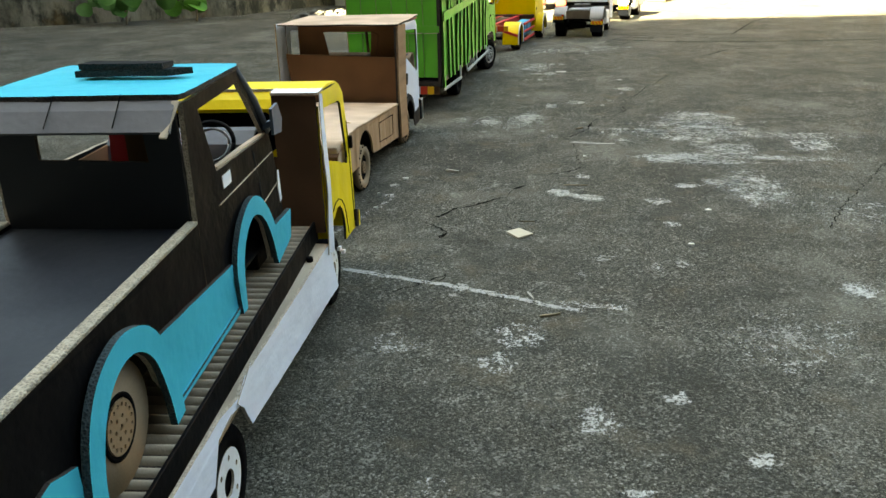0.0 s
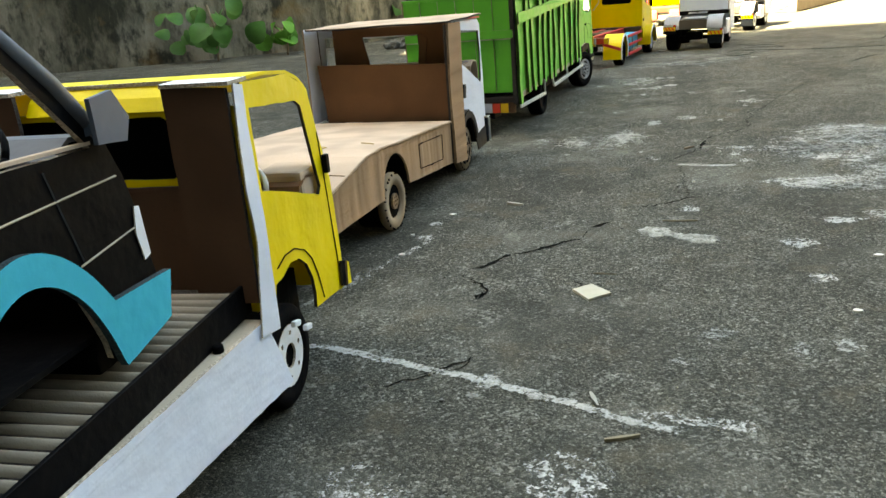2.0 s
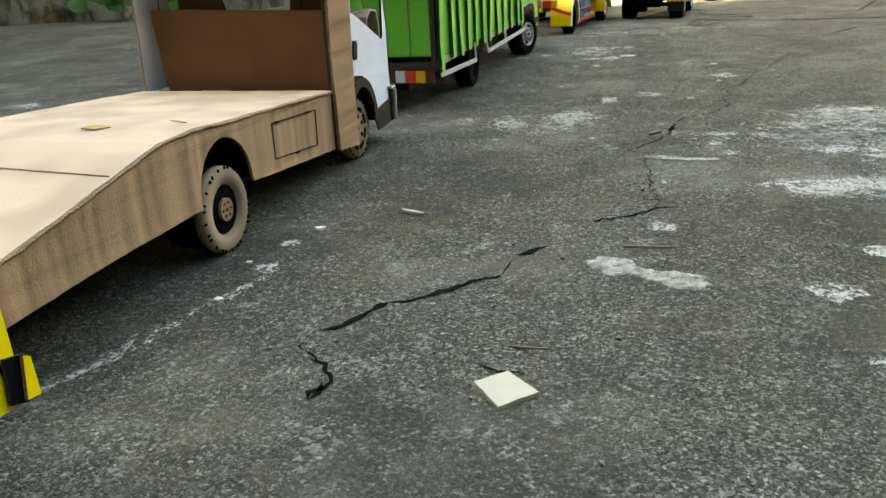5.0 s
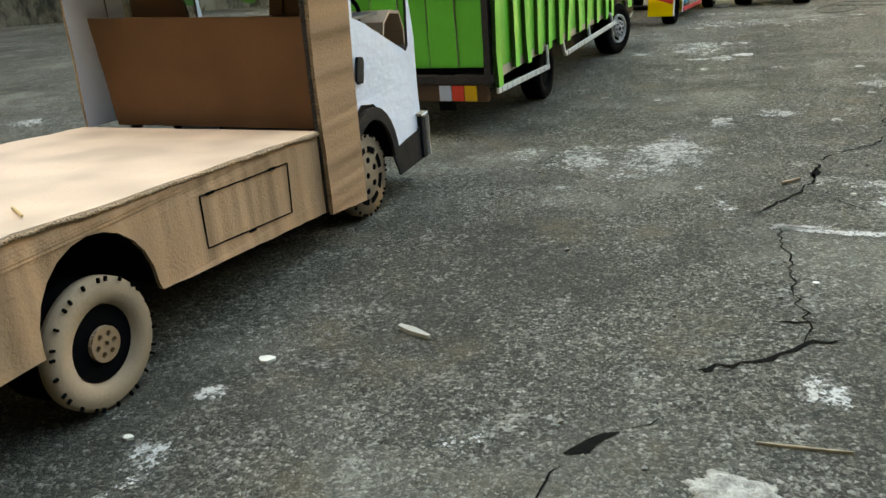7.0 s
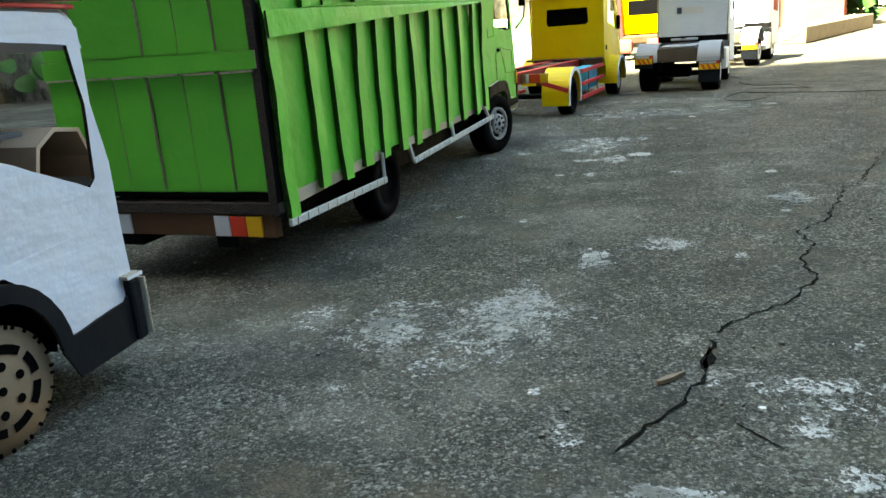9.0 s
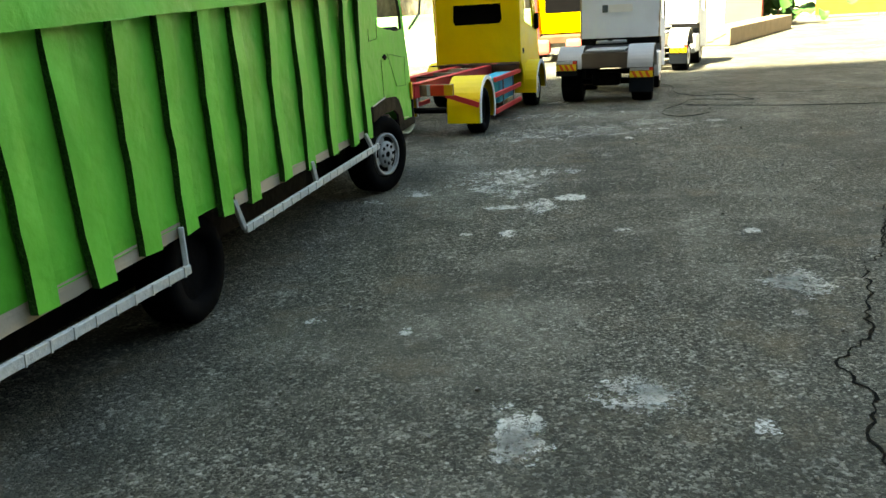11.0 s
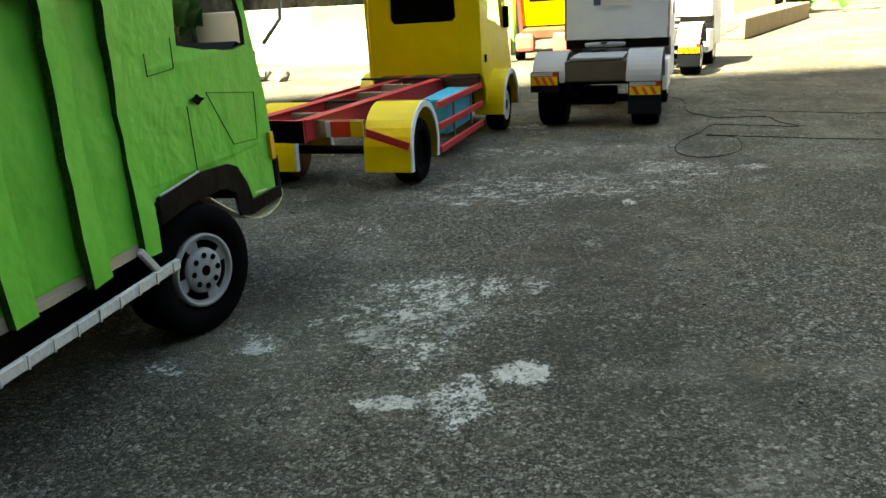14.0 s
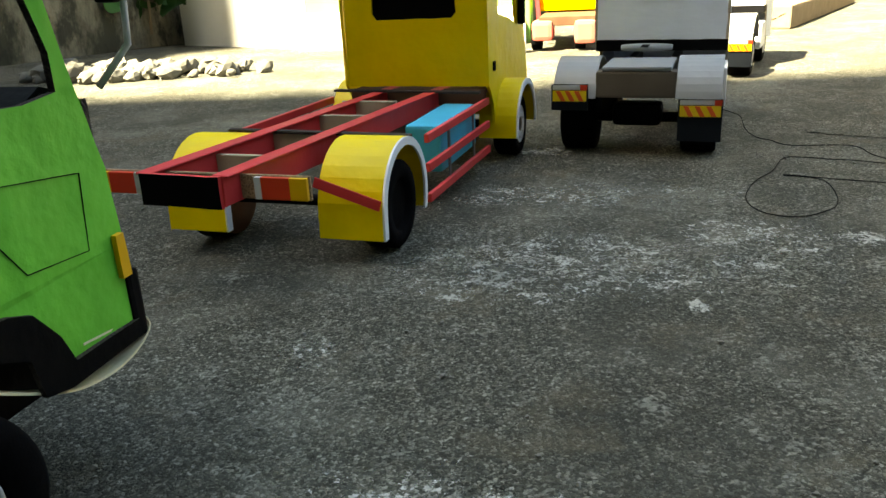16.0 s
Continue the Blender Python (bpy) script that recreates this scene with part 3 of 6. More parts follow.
    part("corner_strip", plate([(0.073, 0.090), (0.106, 0.083), (0.106, 0.281), (0.082, 0.281)], (), "x", -W - 0.002, 0.0012, seed=11, warp=0.003), [WHITE, EDGE_PALE], t, "creased white paper strip")
    # cab
    cab = part("cab_roof", plate([(-W, 0.116), (-W, 0.086), (-W + 0.06, 0.086), (-W + 0.062, 0.112), (-0.055, 0.112), (-0.053, 0.086), (0.0, 0.086), (0.0, 0.116)], (), "z", 0.2815, 0.003, seed=12), [WHITE_HARD, EDGE_PALE], t, "white card roof strip")
    part("rear_slope", ribbon([(0.099, 0.262), (0.105, 0.272), (0.115, 0.280)], W - 0.115, 0.002, at=-W + 0.061), YELLOW, t, "yellow sloping rear panel")
    part("roof_skin", ribbon([(0.113, 0.2815), (0.15, 0.2805), (0.19, 0.276), (0.212, 0.268), (0.226, 0.258)], W - 0.002, 0.003, at=-W + 0.001), YELLOW, t, "curved yellow roof skin")
    win = [(0.113, 0.193), (0.165, 0.178), (0.226, 0.159), (0.232, 0.166), (0.222, 0.20), (0.210, 0.245), (0.200, 0.251), (0.113, 0.260)]
    door = [(0.105, 0.098), (0.113, 0.117)] + [(0.148 + 0.042 * math.cos(radians(a)), 0.078 + 0.046 * math.sin(radians(a))) for a in (120, 95, 70, 45, 20, 0)] + [(0.188, 0.066), (0.262, 0.057), (0.262, 0.10), (0.257, 0.166), (0.240, 0.215), (0.228, 0.258), (0.19, 0.276), (0.105, 0.281)]
    for x, sd in ((-0.003, 13), (-W, 14)):
        d = part("cab_side", plate(door, [win], "x", x, 0.003, seed=sd), [YELLOW, EDGE_DARK], t, "yellow painted cab side with cut-out window")
    part("door_trim", ribbon([(0.118, 0.128), (0.135, 0.133), (0.155, 0.132), (0.175, 0.124), (0.188, 0.112), (0.197, 0.095), (0.205, 0.068)], 0.0008, 0.0008, at=0.0003), INK, t)
    part("pillar_trim", bar((0.0006, 0.238, 0.215), (0.0006, 0.252, 0.07), 0.001, 0.0012), INK, t)
    part("cab_front", plate([(-W + 0.003, 0.06), (-0.004, 0.06), (-0.004, 0.158), (-W + 0.003, 0.158)], (), "y", 0.256, 0.003, seed=15), [YELLOW, EDGE_DARK], t, "yellow cab front")
    part("bumper_tab", plate([(0.249, 0.062), (0.262, 0.057), (0.266, 0.082), (0.252, 0.086)], (), "x", 0.001, 0.002, seed=16), [BLACK, EDGE_DARK], t, "small black bumper end")
    part("bumper_tab", plate([(0.258, 0.060), (0.268, 0.058), (0.267, 0.080), (0.262, 0.083)], (), "x", 0.003, 0.002, seed=17), [YELLOW, EDGE], t)
    part("door_mirror", block(0.001, 0.006, 0.240, 0.247, 0.175, 0.192, 0.001), BLACK, t, "small black mirror stub")
    rearwin = [(-0.205, 0.212), (-0.200, 0.2085), (-0.062, 0.2085), (-0.056, 0.213), (-0.058, 0.254), (-0.064, 0.2585), (-0.20, 0.2585), (-0.205, 0.254)]
    part("cab_rear", plate([(-W + 0.003, 0.10), (-0.004, 0.10), (-0.004, 0.264), (-W + 0.003, 0.264)], [rearwin], "y", 0.100, 0.003, seed=18), [YELLOW, EDGE_DARK], t, "yellow cab rear wall")
    part("rear_window", plate([(-0.212, 0.203), (-0.05, 0.203), (-0.05, 0.262), (-0.212, 0.262)], (), "y", 0.105, 0.002, seed=19), [INK, INK], t, "black rear window")
    part("headboard_panel", plate([(-W + 0.004, 0.112), (-0.006, 0.112), (-0.006, 0.203), (-W + 0.004, 0.204)], (), "y", 0.0935, 0.003, seed=20), [DARKCARD, EDGE_DARK], t, "dark brown headboard panel")
    part("dashboard", ribbon([(0.195, 0.158), (0.2, 0.172), (0.215, 0.177), (0.25, 0.172), (0.255, 0.160)], W - 0.012, 0.003, at=-W + 0.006), BROWN, t, "rolled brown board dashboard")
    part("dash_box", block(-0.05, -0.006, 0.205, 0.25, 0.150, 0.185, 0.004), KRAFT_TOP, t)
    stw = part("steering_wheel", ring((-0.052, 0.178, 0.176), 0.024, 0.0026, (62, 0, 4)), RIM_WHITE, t, "white steering wheel")
    part("steering_spoke", bar((-0.075, 0.178, 0.172), (-0.029, 0.178, 0.172), 0.004, 0.003), RIM_WHITE, stw)
    part("seat", block(-W + 0.03, -0.03, 0.125, 0.17, 0.10, 0.135, 0.006), DARKCARD, t)
    # running gear
    # chassis block set low and black, to deepen the shade under the truck
    part("chassis", block(-W + 0.04, -0.04, -0.6, 0.24, 0.035, 0.085, 0.002), BLACK, t)
    wheel(t, -0.008, 0.136, 0.044, 0.044, 0.03, 1, "white", "black wheel with white card rim")
    wheel(t, -W + 0.008, 0.136, 0.044, 0.044, 0.03, -1, "white", "black wheel with white card rim")
    wheel(t, -0.008, -0.290, 0.046, 0.046, 0.03, 1, "white", "black wheel with white card rim")
    wheel(t, -W + 0.008, -0.290, 0.046, 0.046, 0.03, -1, "white", "black wheel with white card rim")
    for dy, dzz, a in ((0.0, 0.031, 0), (0.022, 0.018, -50)):
        part("wheel_clip", bar((0.001, 0.136 + dy - 0.006, 0.044 + dzz), (0.001, 0.136 + dy + 0.006, 0.044 + dzz - 0.003), 0.004, 0.005), RIM_WHITE, t)
    loose = part("nut", lathe([(0, 0.001), (0, 0.004), (0.005, 0.004), (0.005, 0.001)], 8, (0, 0, 0)), INK, t)
    loose.matrix_local = pose(-0.011, 0.03, 0.0995, 0, -90, 0)
    # the cab has sunk a little under its own weight
    for ob in t.children:
        for v in ob.data.vertices:
            if v.co.z > 0.19:
                v.co.z = 0.19 + (v.co.z - 0.19) * 0.935
    return t


carrier_truck()


# ---- the black and teal pickup riding on it ----
def pickup():
    t = thing("pickup", pose(-0.243, 0.80, 0, 0, 0, -1.7), "black and teal cardboard pickup riding on the carrier ramp", "toy car")
    S, L = -0.032, -0.180
    # cab sides: pillars round an open window
    side = [(0.000, 0.138), (0.004, 0.160), (0.000, 0.178), (-0.004, 0.208), (-0.012, 0.238), (-0.022, 0.260), (-0.092, 0.333), (-0.226, 0.329), (-0.229, 0.238), (-0.229, 0.15), (-0.174, 0.15), (-0.166, 0.182), (-0.146, 0.202), (-0.12, 0.208), (-0.095, 0.203), (-0.071, 0.182), (-0.058, 0.15), (-0.056, 0.138)]
    win = [(-0.176, 0.264), (-0.036, 0.259), (-0.098, 0.322), (-0.198, 0.319)]
    for x, sd in ((S, 21), (L, 22)):
        part("cab_side", plate(side, [win], "x", x, 0.004, seed=sd), [BLACK, EDGE_PALE], t, "black painted cab side with open window")
    part("window_trim", ribbon([(-0.174, 0.265), (-0.1, 0.2635), (-0.035, 0.2605)], 0.0045, 0.002, at=S), KRAFT_TOP, t)
    part("a_pillar", tube([(S + 0.002, -0.024, 0.262), (S + 0.002, -0.055, 0.297), (S + 0.0, -0.095, 0.333)], 0.0055), GREYBLACK, t, "faded black windscreen pillar")
    part("a_pillar", tube([(L + 0.002, -0.024, 0.262), (L + 0.002, -0.055, 0.297), (L + 0.0, -0.095, 0.333)], 0.0055), GREYBLACK, t, "faded black windscreen pillar")
    for z0, z1, y0, y1 in ((0.236, 0.2385, -0.18, -0.018), (0.1985, 0.205, -0.066, -0.002)):
        part("door_seam", bar((S + 0.0045, y0, z0), (S + 0.0045, y1, z1), 0.0012, 0.0014), TAN, t)
    part("door_seam", bar((S + 0.0045, -0.078, 0.255), (S + 0.0045, -0.062, 0.20), 0.0012, 0.0012), GREYBLACK, t)
    part("door_label", plate([(-0.167, 0.246), (-0.146, 0.246), (-0.146, 0.257), (-0.167, 0.257)], (), "x", S + 0.0043, 0.0008, seed=23), [WHITE_HARD, EDGE_PALE], t, "small white paper label")
    part("door_mirror", plate([(-0.045, 0.262), (-0.018, 0.259), (-0.012, 0.272), (-0.024, 0.289), (-0.045, 0.287)], (), "x", S + 0.014, 0.003, seed=24), [SLATE, SLATE], t, "slate-blue card wing mirror")
    part("mirror_arm", bar((S + 0.002, -0.035, 0.268), (S + 0.015, -0.03, 0.272), 0.006, 0.006), SLATE, t)
    # roof
    part("roof", plate([(L - 0.002, -0.232), (S + 0.004, -0.232), (S + 0.006, -0.225), (S + 0.006, -0.10), (S + 0.002, -0.09), (L, -0.088), (L - 0.004, -0.1)], (), "z", 0.333, 0.004, seed=25, warp=0.002), [TEAL, EDGE_DARK], t, "teal painted board roof")
    part("roof_flap", plate([(L + 0.045, -0.168), (S - 0.028, -0.168), (S - 0.012, -0.155), (L + 0.052, -0.150)], (), "z", 0.3385, 0.005, seed=26, warp=0.002), [BLACK, EDGE_DARK], t, "folded black card roof hatch")
    part("roof_flap", plate([(L + 0.048, -0.166), (S - 0.032, -0.166), (S - 0.030, -0.148), (L + 0.05, -0.146)], (), "z", 0.3445, 0.0045, seed=27, warp=0.003), [BLACK, EDGE_DARK], t)
    part("rear_visor", ribbon([(-0.228, 0.335), (-0.240, 0.327), (-0.252, 0.314)], S + 0.002 - L, 0.003, at=L), GREYBLACK, t, "faded black card visor")
    for x in (L + 0.06, L + 0.11):
        part("visor_crease", bar((x, -0.231, 0.337), (x, -0.253, 0.317), 0.001, 0.001), BLACK, t)
    part("visor_corner", bar((S + 0.002, -0.232, 0.332), (S - 0.002, -0.255, 0.310), 0.006, 0.002), TAN, t)
    # cab rear wall with window
    part("cab_rear", plate([(L + 0.004, 0.15), (S - 0.001, 0.15), (S - 0.001, 0.329), (L + 0.004, 0.329)], [[(-0.142, 0.288), (-0.058, 0.286), (-0.060, 0.319), (-0.142, 0.319)]], "y", -0.230, 0.004, seed=28), [BEDBLACK, EDGE_DARK], t, "black cab rear wall with open window")
    part("door_lining", block(L + 0.0045, L + 0.007, -0.215, -0.04, 0.156, 0.258, 0.0005), BROWN, t, "brown board door lining")
    part("seat_back", block(S - 0.062, S - 0.026, -0.19, -0.165, 0.16, 0.306, 0.004), BROWN, t)
    part("seat_back", plate([(L + 0.02, 0.16), (L + 0.075, 0.16), (L + 0.078, 0.305), (L + 0.06, 0.312), (L + 0.03, 0.29)], (), "y", -0.10, 0.004, seed=30), [RED, EDGE_PALE], t, "red painted card seat back")
    part("dashboard", ribbon([(-0.065, 0.235), (-0.06, 0.256), (-0.045, 0.264), (-0.022, 0.262)], S - L - 0.006, 0.003, at=L + 0.005), GREYBLACK, t, "rolled dark card dashboard")
    stw = part("steering_wheel", ring((S - 0.032, -0.085, 0.264), 0.0215, 0.002, (55, 0, 4)), BLACK, t, "black wire steering wheel")
    part("steering_wheel_band", ring((S - 0.032, -0.082, 0.262), 0.016, 0.0014, (55, 0, 4)), GREYCARD, stw)
    part("cab_floor", block(L + 0.006, S - 0.004, -0.226, 0.03, 0.150, 0.154, 0.0005), BLACK, t)
    part("nose", ribbon([(-0.024, 0.262), (-0.010, 0.236), (-0.002, 0.206), (0.002, 0.177), (0.006, 0.159), (0.003, 0.138)], S - L - 0.001, 0.003, at=L + 0.002), BLACK, t, "sloping black nose")
    part("headlamp", plate([(-0.012, 0.200), (-0.008, 0.182), (-0.001, 0.184), (-0.004, 0.216), (-0.009, 0.217)], (), "x", S + 0.0045, 0.001, seed=29), [WHITE_HARD, EDGE_PALE], t, "white paper headlamp")
    # load bed
    bed = [(-0.229, 0.15), (-0.229, 0.238), (-0.30, 0.239), (-0.49, 0.236), (-0.62, 0.234), (-0.62, 0.15), (-0.432, 0.15)] + arc(-0.383, 0.15, 0.050, 165, 15, 10, 0.056) + [(-0.324, 0.15)]
    for x, sd in ((S, 31), (L, 32)):
        part("bed_side", plate(bed, (), "x", x, 0.004, seed=sd), [BLACK, EDGE_PALE], t, "black bed side with bare board edge")
        part("bed_rail", bar((x + 0.001, -0.232, 0.2395), (x + 0.001, -0.62, 0.2365), 0.0085, 0.003), FRAYED, t, "frayed bare board edge")
    part("bed_floor", plate([(L + 0.004, -0.62), (S - 0.001, -0.62), (S - 0.001, -0.231), (L + 0.004, -0.231)], (), "z", 0.2315, 0.003, seed=33), [BEDCOVER, EDGE_DARK], t, "dark navy papered bed cover")
    part("tailgate", plate([(L + 0.004, 0.15), (S - 0.001, 0.15), (S - 0.001, 0.236), (L + 0.004, 0.236)], (), "y", -0.62, 0.004, seed=34), [BLACK, EDGE_DARK], t)
    # teal lower body
    F = -0.028
    ff = curve([(-0.173, 0.134), (-0.176, 0.152), (-0.176, 0.178), (-0.166, 0.198), (-0.146, 0.214), (-0.117, 0.222), (-0.092, 0.215), (-0.070, 0.197), (-0.052, 0.173)]) + [(0.008, 0.170), (-0.001, 0.141), (-0.053, 0.132)] + curve([(-0.055, 0.136), (-0.063, 0.158), (-0.077, 0.182), (-0.097, 0.199), (-0.120, 0.204), (-0.143, 0.194), (-0.157, 0.172), (-0.161, 0.134)])
    part("front_fender", plate(ff, (), "x", F + 0.002, 0.005, seed=35), [TEAL, EDGE_MIX], t, "teal front wheel arch with bare edge")
    part("front_fender", plate(ff, (), "x", L - 0.006, 0.008, seed=36), [TEAL, EDGE_MIX], t, "teal front wheel arch with bare edge")
    sill = [(-0.173, 0.134), (-0.176, 0.182), (-0.250, 0.188), (-0.335, 0.195), (-0.322, 0.152), (-0.318, 0.130)]
    part("sill_panel", plate(sill, (), "x", F - 0.001, 0.004, seed=37), [TEAL, EDGE_DARK], t, "teal door sill panel")
    part("sill_panel", plate(sill, (), "x", L - 0.003, 0.004, seed=38), [TEAL, EDGE_DARK], t, "teal door sill panel")
    part("sill_step", bar((F + 0.004, -0.177, 0.140), (F + 0.004, -0.316, 0.136), 0.003, 0.004), TEAL, t)
    part("sill_seam", bar((F + 0.0055, -0.177, 0.1425), (F + 0.0055, -0.316, 0.1385), 0.0015, 0.0012), EDGE_DARK, t)
    rf = curve([(-0.318, 0.130), (-0.320, 0.152), (-0.330, 0.188), (-0.350, 0.213), (-0.378, 0.224), (-0.402, 0.222), (-0.424, 0.210), (-0.439, 0.188), (-0.447, 0.155), (-0.445, 0.122)]) + curve([(-0.431, 0.120), (-0.431, 0.155), (-0.419, 0.187), (-0.397, 0.205), (-0.372, 0.206), (-0.350, 0.189), (-0.338, 0.157), (-0.333, 0.128)])
    part("rear_fender", plate(rf, (), "x", F + 0.003, 0.005, seed=39), [TEAL, EDGE_MIX], t, "teal rear wheel arch with bare edge")
    part("rear_fender", plate(rf, (), "x", L - 0.006, 0.005, seed=40), [TEAL, EDGE_MIX], t, "teal rear wheel arch with bare edge")
    tail = [(-0.445, 0.122), (-0.446, 0.178), (-0.47, 0.186), (-0.52, 0.180), (-0.62, 0.176), (-0.62, 0.115)]
    part("tail_panel", plate(tail, (), "x", F - 0.001, 0.004, seed=41), [TEAL, EDGE_DARK], t, "teal tail panel")
    part("tail_panel", plate(tail, (), "x", L - 0.003, 0.004, seed=42), [TEAL, EDGE_DARK], t, "teal tail panel")
    part("stripe", plate([(-0.45, 0.148), (-0.50, 0.16), (-0.60, 0.165), (-0.60, 0.14), (-0.51, 0.13)], (), "x", F + 0.0035, 0.0008, seed=43), [RED, RED], t, "red paper flash")
    wheel(t, -0.034, -0.383, 0.160, 0.042, 0.02, 1, "disc", "kraft card wheel with inked rim")
    wheel(t, L + 0.004, -0.383, 0.160, 0.042, 0.02, -1, "disc", "kraft card wheel with inked rim")
    part("underbody", block(L + 0.045, S - 0.045, -0.60, -0.17, 0.122, 0.150, 0.002), BLACK, t)
    part("axle", tube([(L + 0.02, -0.383, 0.160), (-0.055, -0.383, 0.160)], 0.005), BLACK, t)
    part("front_floor", block(L + 0.01, S - 0.012, -0.05, -0.004, 0.1225, 0.150, 0.002), BLACK, t)
    return t


pickup()


STRAWLEAF = plain("dry_yellow_leaf", (0.45, 0.30, 0.12), 0.7, 0, 0.3, 120, 0.4)


# ---- the bare kraft flatbed with a white cab ----
def flatbed():
    t = thing("flatbed_truck", pose(-0.227, 1.687, 0, 0, 0, -8.4), "bare kraft cardboard flatbed truck with white paper cab on asphalt", "toy truck", "cardboard trucks in a row")
    W = 0.260
    top = [(-0.004, 0.103), (-0.13, 0.112), (-0.252, 0.119), (-0.31, 0.124), (-0.36, 0.123), (-0.42, 0.112), (-0.50, 0.098), (-0.64, 0.072)]
    side = top + [(-0.64, 0.050), (-0.45, 0.056), (-0.310, 0.055)] + [(-0.264 + 0.046 * math.cos(radians(a)), 0.060 + 0.049 * math.sin(radians(a))) for a in range(180, -1, -15)] + [(-0.216, 0.055), (-0.1, 0.044), (-0.004, 0.035)]
    for x, sd in ((-0.003, 51), (-W, 52)):
        part("bed_side", plate(side, (), "x", x, 0.003, seed=sd, warp=0.002), [KRAFT, EDGE], t, "creased kraft side board")
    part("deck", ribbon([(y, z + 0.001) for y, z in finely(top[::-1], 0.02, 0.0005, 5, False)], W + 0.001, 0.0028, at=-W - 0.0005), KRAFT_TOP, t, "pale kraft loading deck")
    part("deck_seam", bar((-W + 0.01, -0.40, 0.1205), (-0.002, -0.42, 0.1165), 0.0012, 0.0012), EDGE, t)
    part("deck_edge", tube([(0.0005, y, z + 0.0015) for y, z in finely(top, 0.01, 0.0008, 6, False)], 0.0016, 5), EDGE, t)
    for a, b in (((-0.167, 0.064), (-0.166, 0.101)), ((-0.166, 0.101), (-0.058, 0.094)), ((-0.058, 0.094), (-0.061, 0.054)), ((-0.061, 0.054), (-0.167, 0.064))):
        part("hatch_line", bar((0.0004, *a), (0.0004, *b), 0.0008, 0.0009, bev=0), INK, t)
    for y, z in ((-0.155, 0.1005), (-0.08, 0.0958), (-0.115, 0.0585)):
        part("hatch_hinge", bar((0.0005, y - 0.004, z), (0.0005, y + 0.004, z - 0.0005), 0.001, 0.002, bev=0), INK, t)
    # cab
    part("corner_post", plate([(-0.008, 0.034), (0.057, 0.026), (0.060, 0.12), (0.063, 0.262), (0.0, 0.264), (-0.004, 0.19), (-0.006, 0.1)], (), "x", 0.001, 0.004, seed=53, warp=0.003), [KRAFT_H, EDGE], t, "banded kraft corner post")
    part("corner_post", plate([(0.0, 0.104), (0.06, 0.104), (0.063, 0.265), (0.006, 0.268)], (), "x", -W - 0.002, 0.003, seed=54, warp=0.002), [WHITE, EDGE], t, "white papered corner post")
    part("post_edge", bar((-0.001, -0.006, 0.036), (-0.001, -0.0015, 0.262), 0.004, 0.004), EDGE_DARK, t)
    win = [(0.076, 0.190), (0.10, 0.182), (0.150, 0.160), (0.183, 0.145), (0.189, 0.150), (0.192, 0.20), (0.186, 0.238), (0.08, 0.247)]
    doorp = [(0.055, 0.10), (0.075, 0.112), (0.10, 0.108), (0.122, 0.09), (0.137, 0.052), (0.190, 0.058), (0.206, 0.068), (0.205, 0.158), (0.197, 0.20), (0.198, 0.248), (0.186, 0.258), (0.055, 0.263)]
    for x, sd in ((-0.002, 55), (-W, 56)):
        part("cab_side", plate(doorp, [win], "x", x, 0.003, seed=sd, warp=0.002), [WHITE, EDGE_DARK], t, "white papered cab side with cut-out window")
    arch_o = arc(0.088, 0.045, 0.052, 5, 150, 12, 0.062)
    arch_i = arc(0.088, 0.045, 0.041, 5, 150, 12, 0.050)
    low = [(0.137, 0.055), (0.192, 0.060), (0.206, 0.072), (0.208, 0.045), (0.197, 0.028), (0.14, 0.026), (0.129, 0.048)]
    for x, sd in ((0.001, 57), (-W - 0.001, 58)):
        part("wheel_arch", plate(arch_o + arch_i[::-1], (), "x", x, 0.003, 0.03, 0, seed=sd), [NAVY, EDGE_DARK], t, "dark navy wheel-arch trim")
        part("skirt", plate(low, (), "x", x, 0.002, seed=sd + 2), [NAVY, EDGE_DARK], t, "dark navy lower skirt")
    part("bumper", block(-W + 0.004, 0.006, 0.196, 0.208, 0.028, 0.075, 0.003), NAVY, t, "dark front bumper")
    part("bumper_face", plate([(-W, 0.030), (0.008, 0.030), (0.008, 0.073), (-W, 0.073)], (), "y", 0.209, 0.002, seed=61), [WHITE_HARD, EDGE_PALE], t)
    part("bumper_cap", plate([(0.193, 0.0755), (0.209, 0.0755), (0.209, 0.078), (0.193, 0.078)], (), "x", -0.02, 0.028, seed=62), [WHITE_HARD, EDGE_PALE], t)
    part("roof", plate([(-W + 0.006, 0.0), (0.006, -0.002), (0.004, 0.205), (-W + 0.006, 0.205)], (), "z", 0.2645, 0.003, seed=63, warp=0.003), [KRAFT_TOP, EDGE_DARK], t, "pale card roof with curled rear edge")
    part("roof_front", ribbon([(0.186, 0.262), (0.197, 0.252), (0.201, 0.235)], W - 0.004, 0.002, at=-W + 0.002), WHITE, t)
    part("bulkhead", plate([(-W + 0.022, 0.104), (-0.004, 0.103), (-0.002, 0.198), (-W + 0.012, 0.205)], (), "y", 0.018, 0.003, seed=64), [BROWN, EDGE], t, "brown board bulkhead")
    part("cab_rear", plate([(-W + 0.028, 0.10), (-0.008, 0.10), (-0.008, 0.262), (-W + 0.028, 0.262)], [[(-0.165, 0.196), (-0.072, 0.196), (-0.068, 0.246), (-0.175, 0.246)]], "y", 0.060, 0.003, seed=65), [BROWN, EDGE_DARK], t, "brown cab rear wall with open window")
    part("rear_flap", plate([(-0.072, 0.197), (-0.066, 0.247), (-0.052, 0.24), (-0.058, 0.198)], (), "y", 0.056, 0.002, seed=66), [BROWN, EDGE_DARK], t)
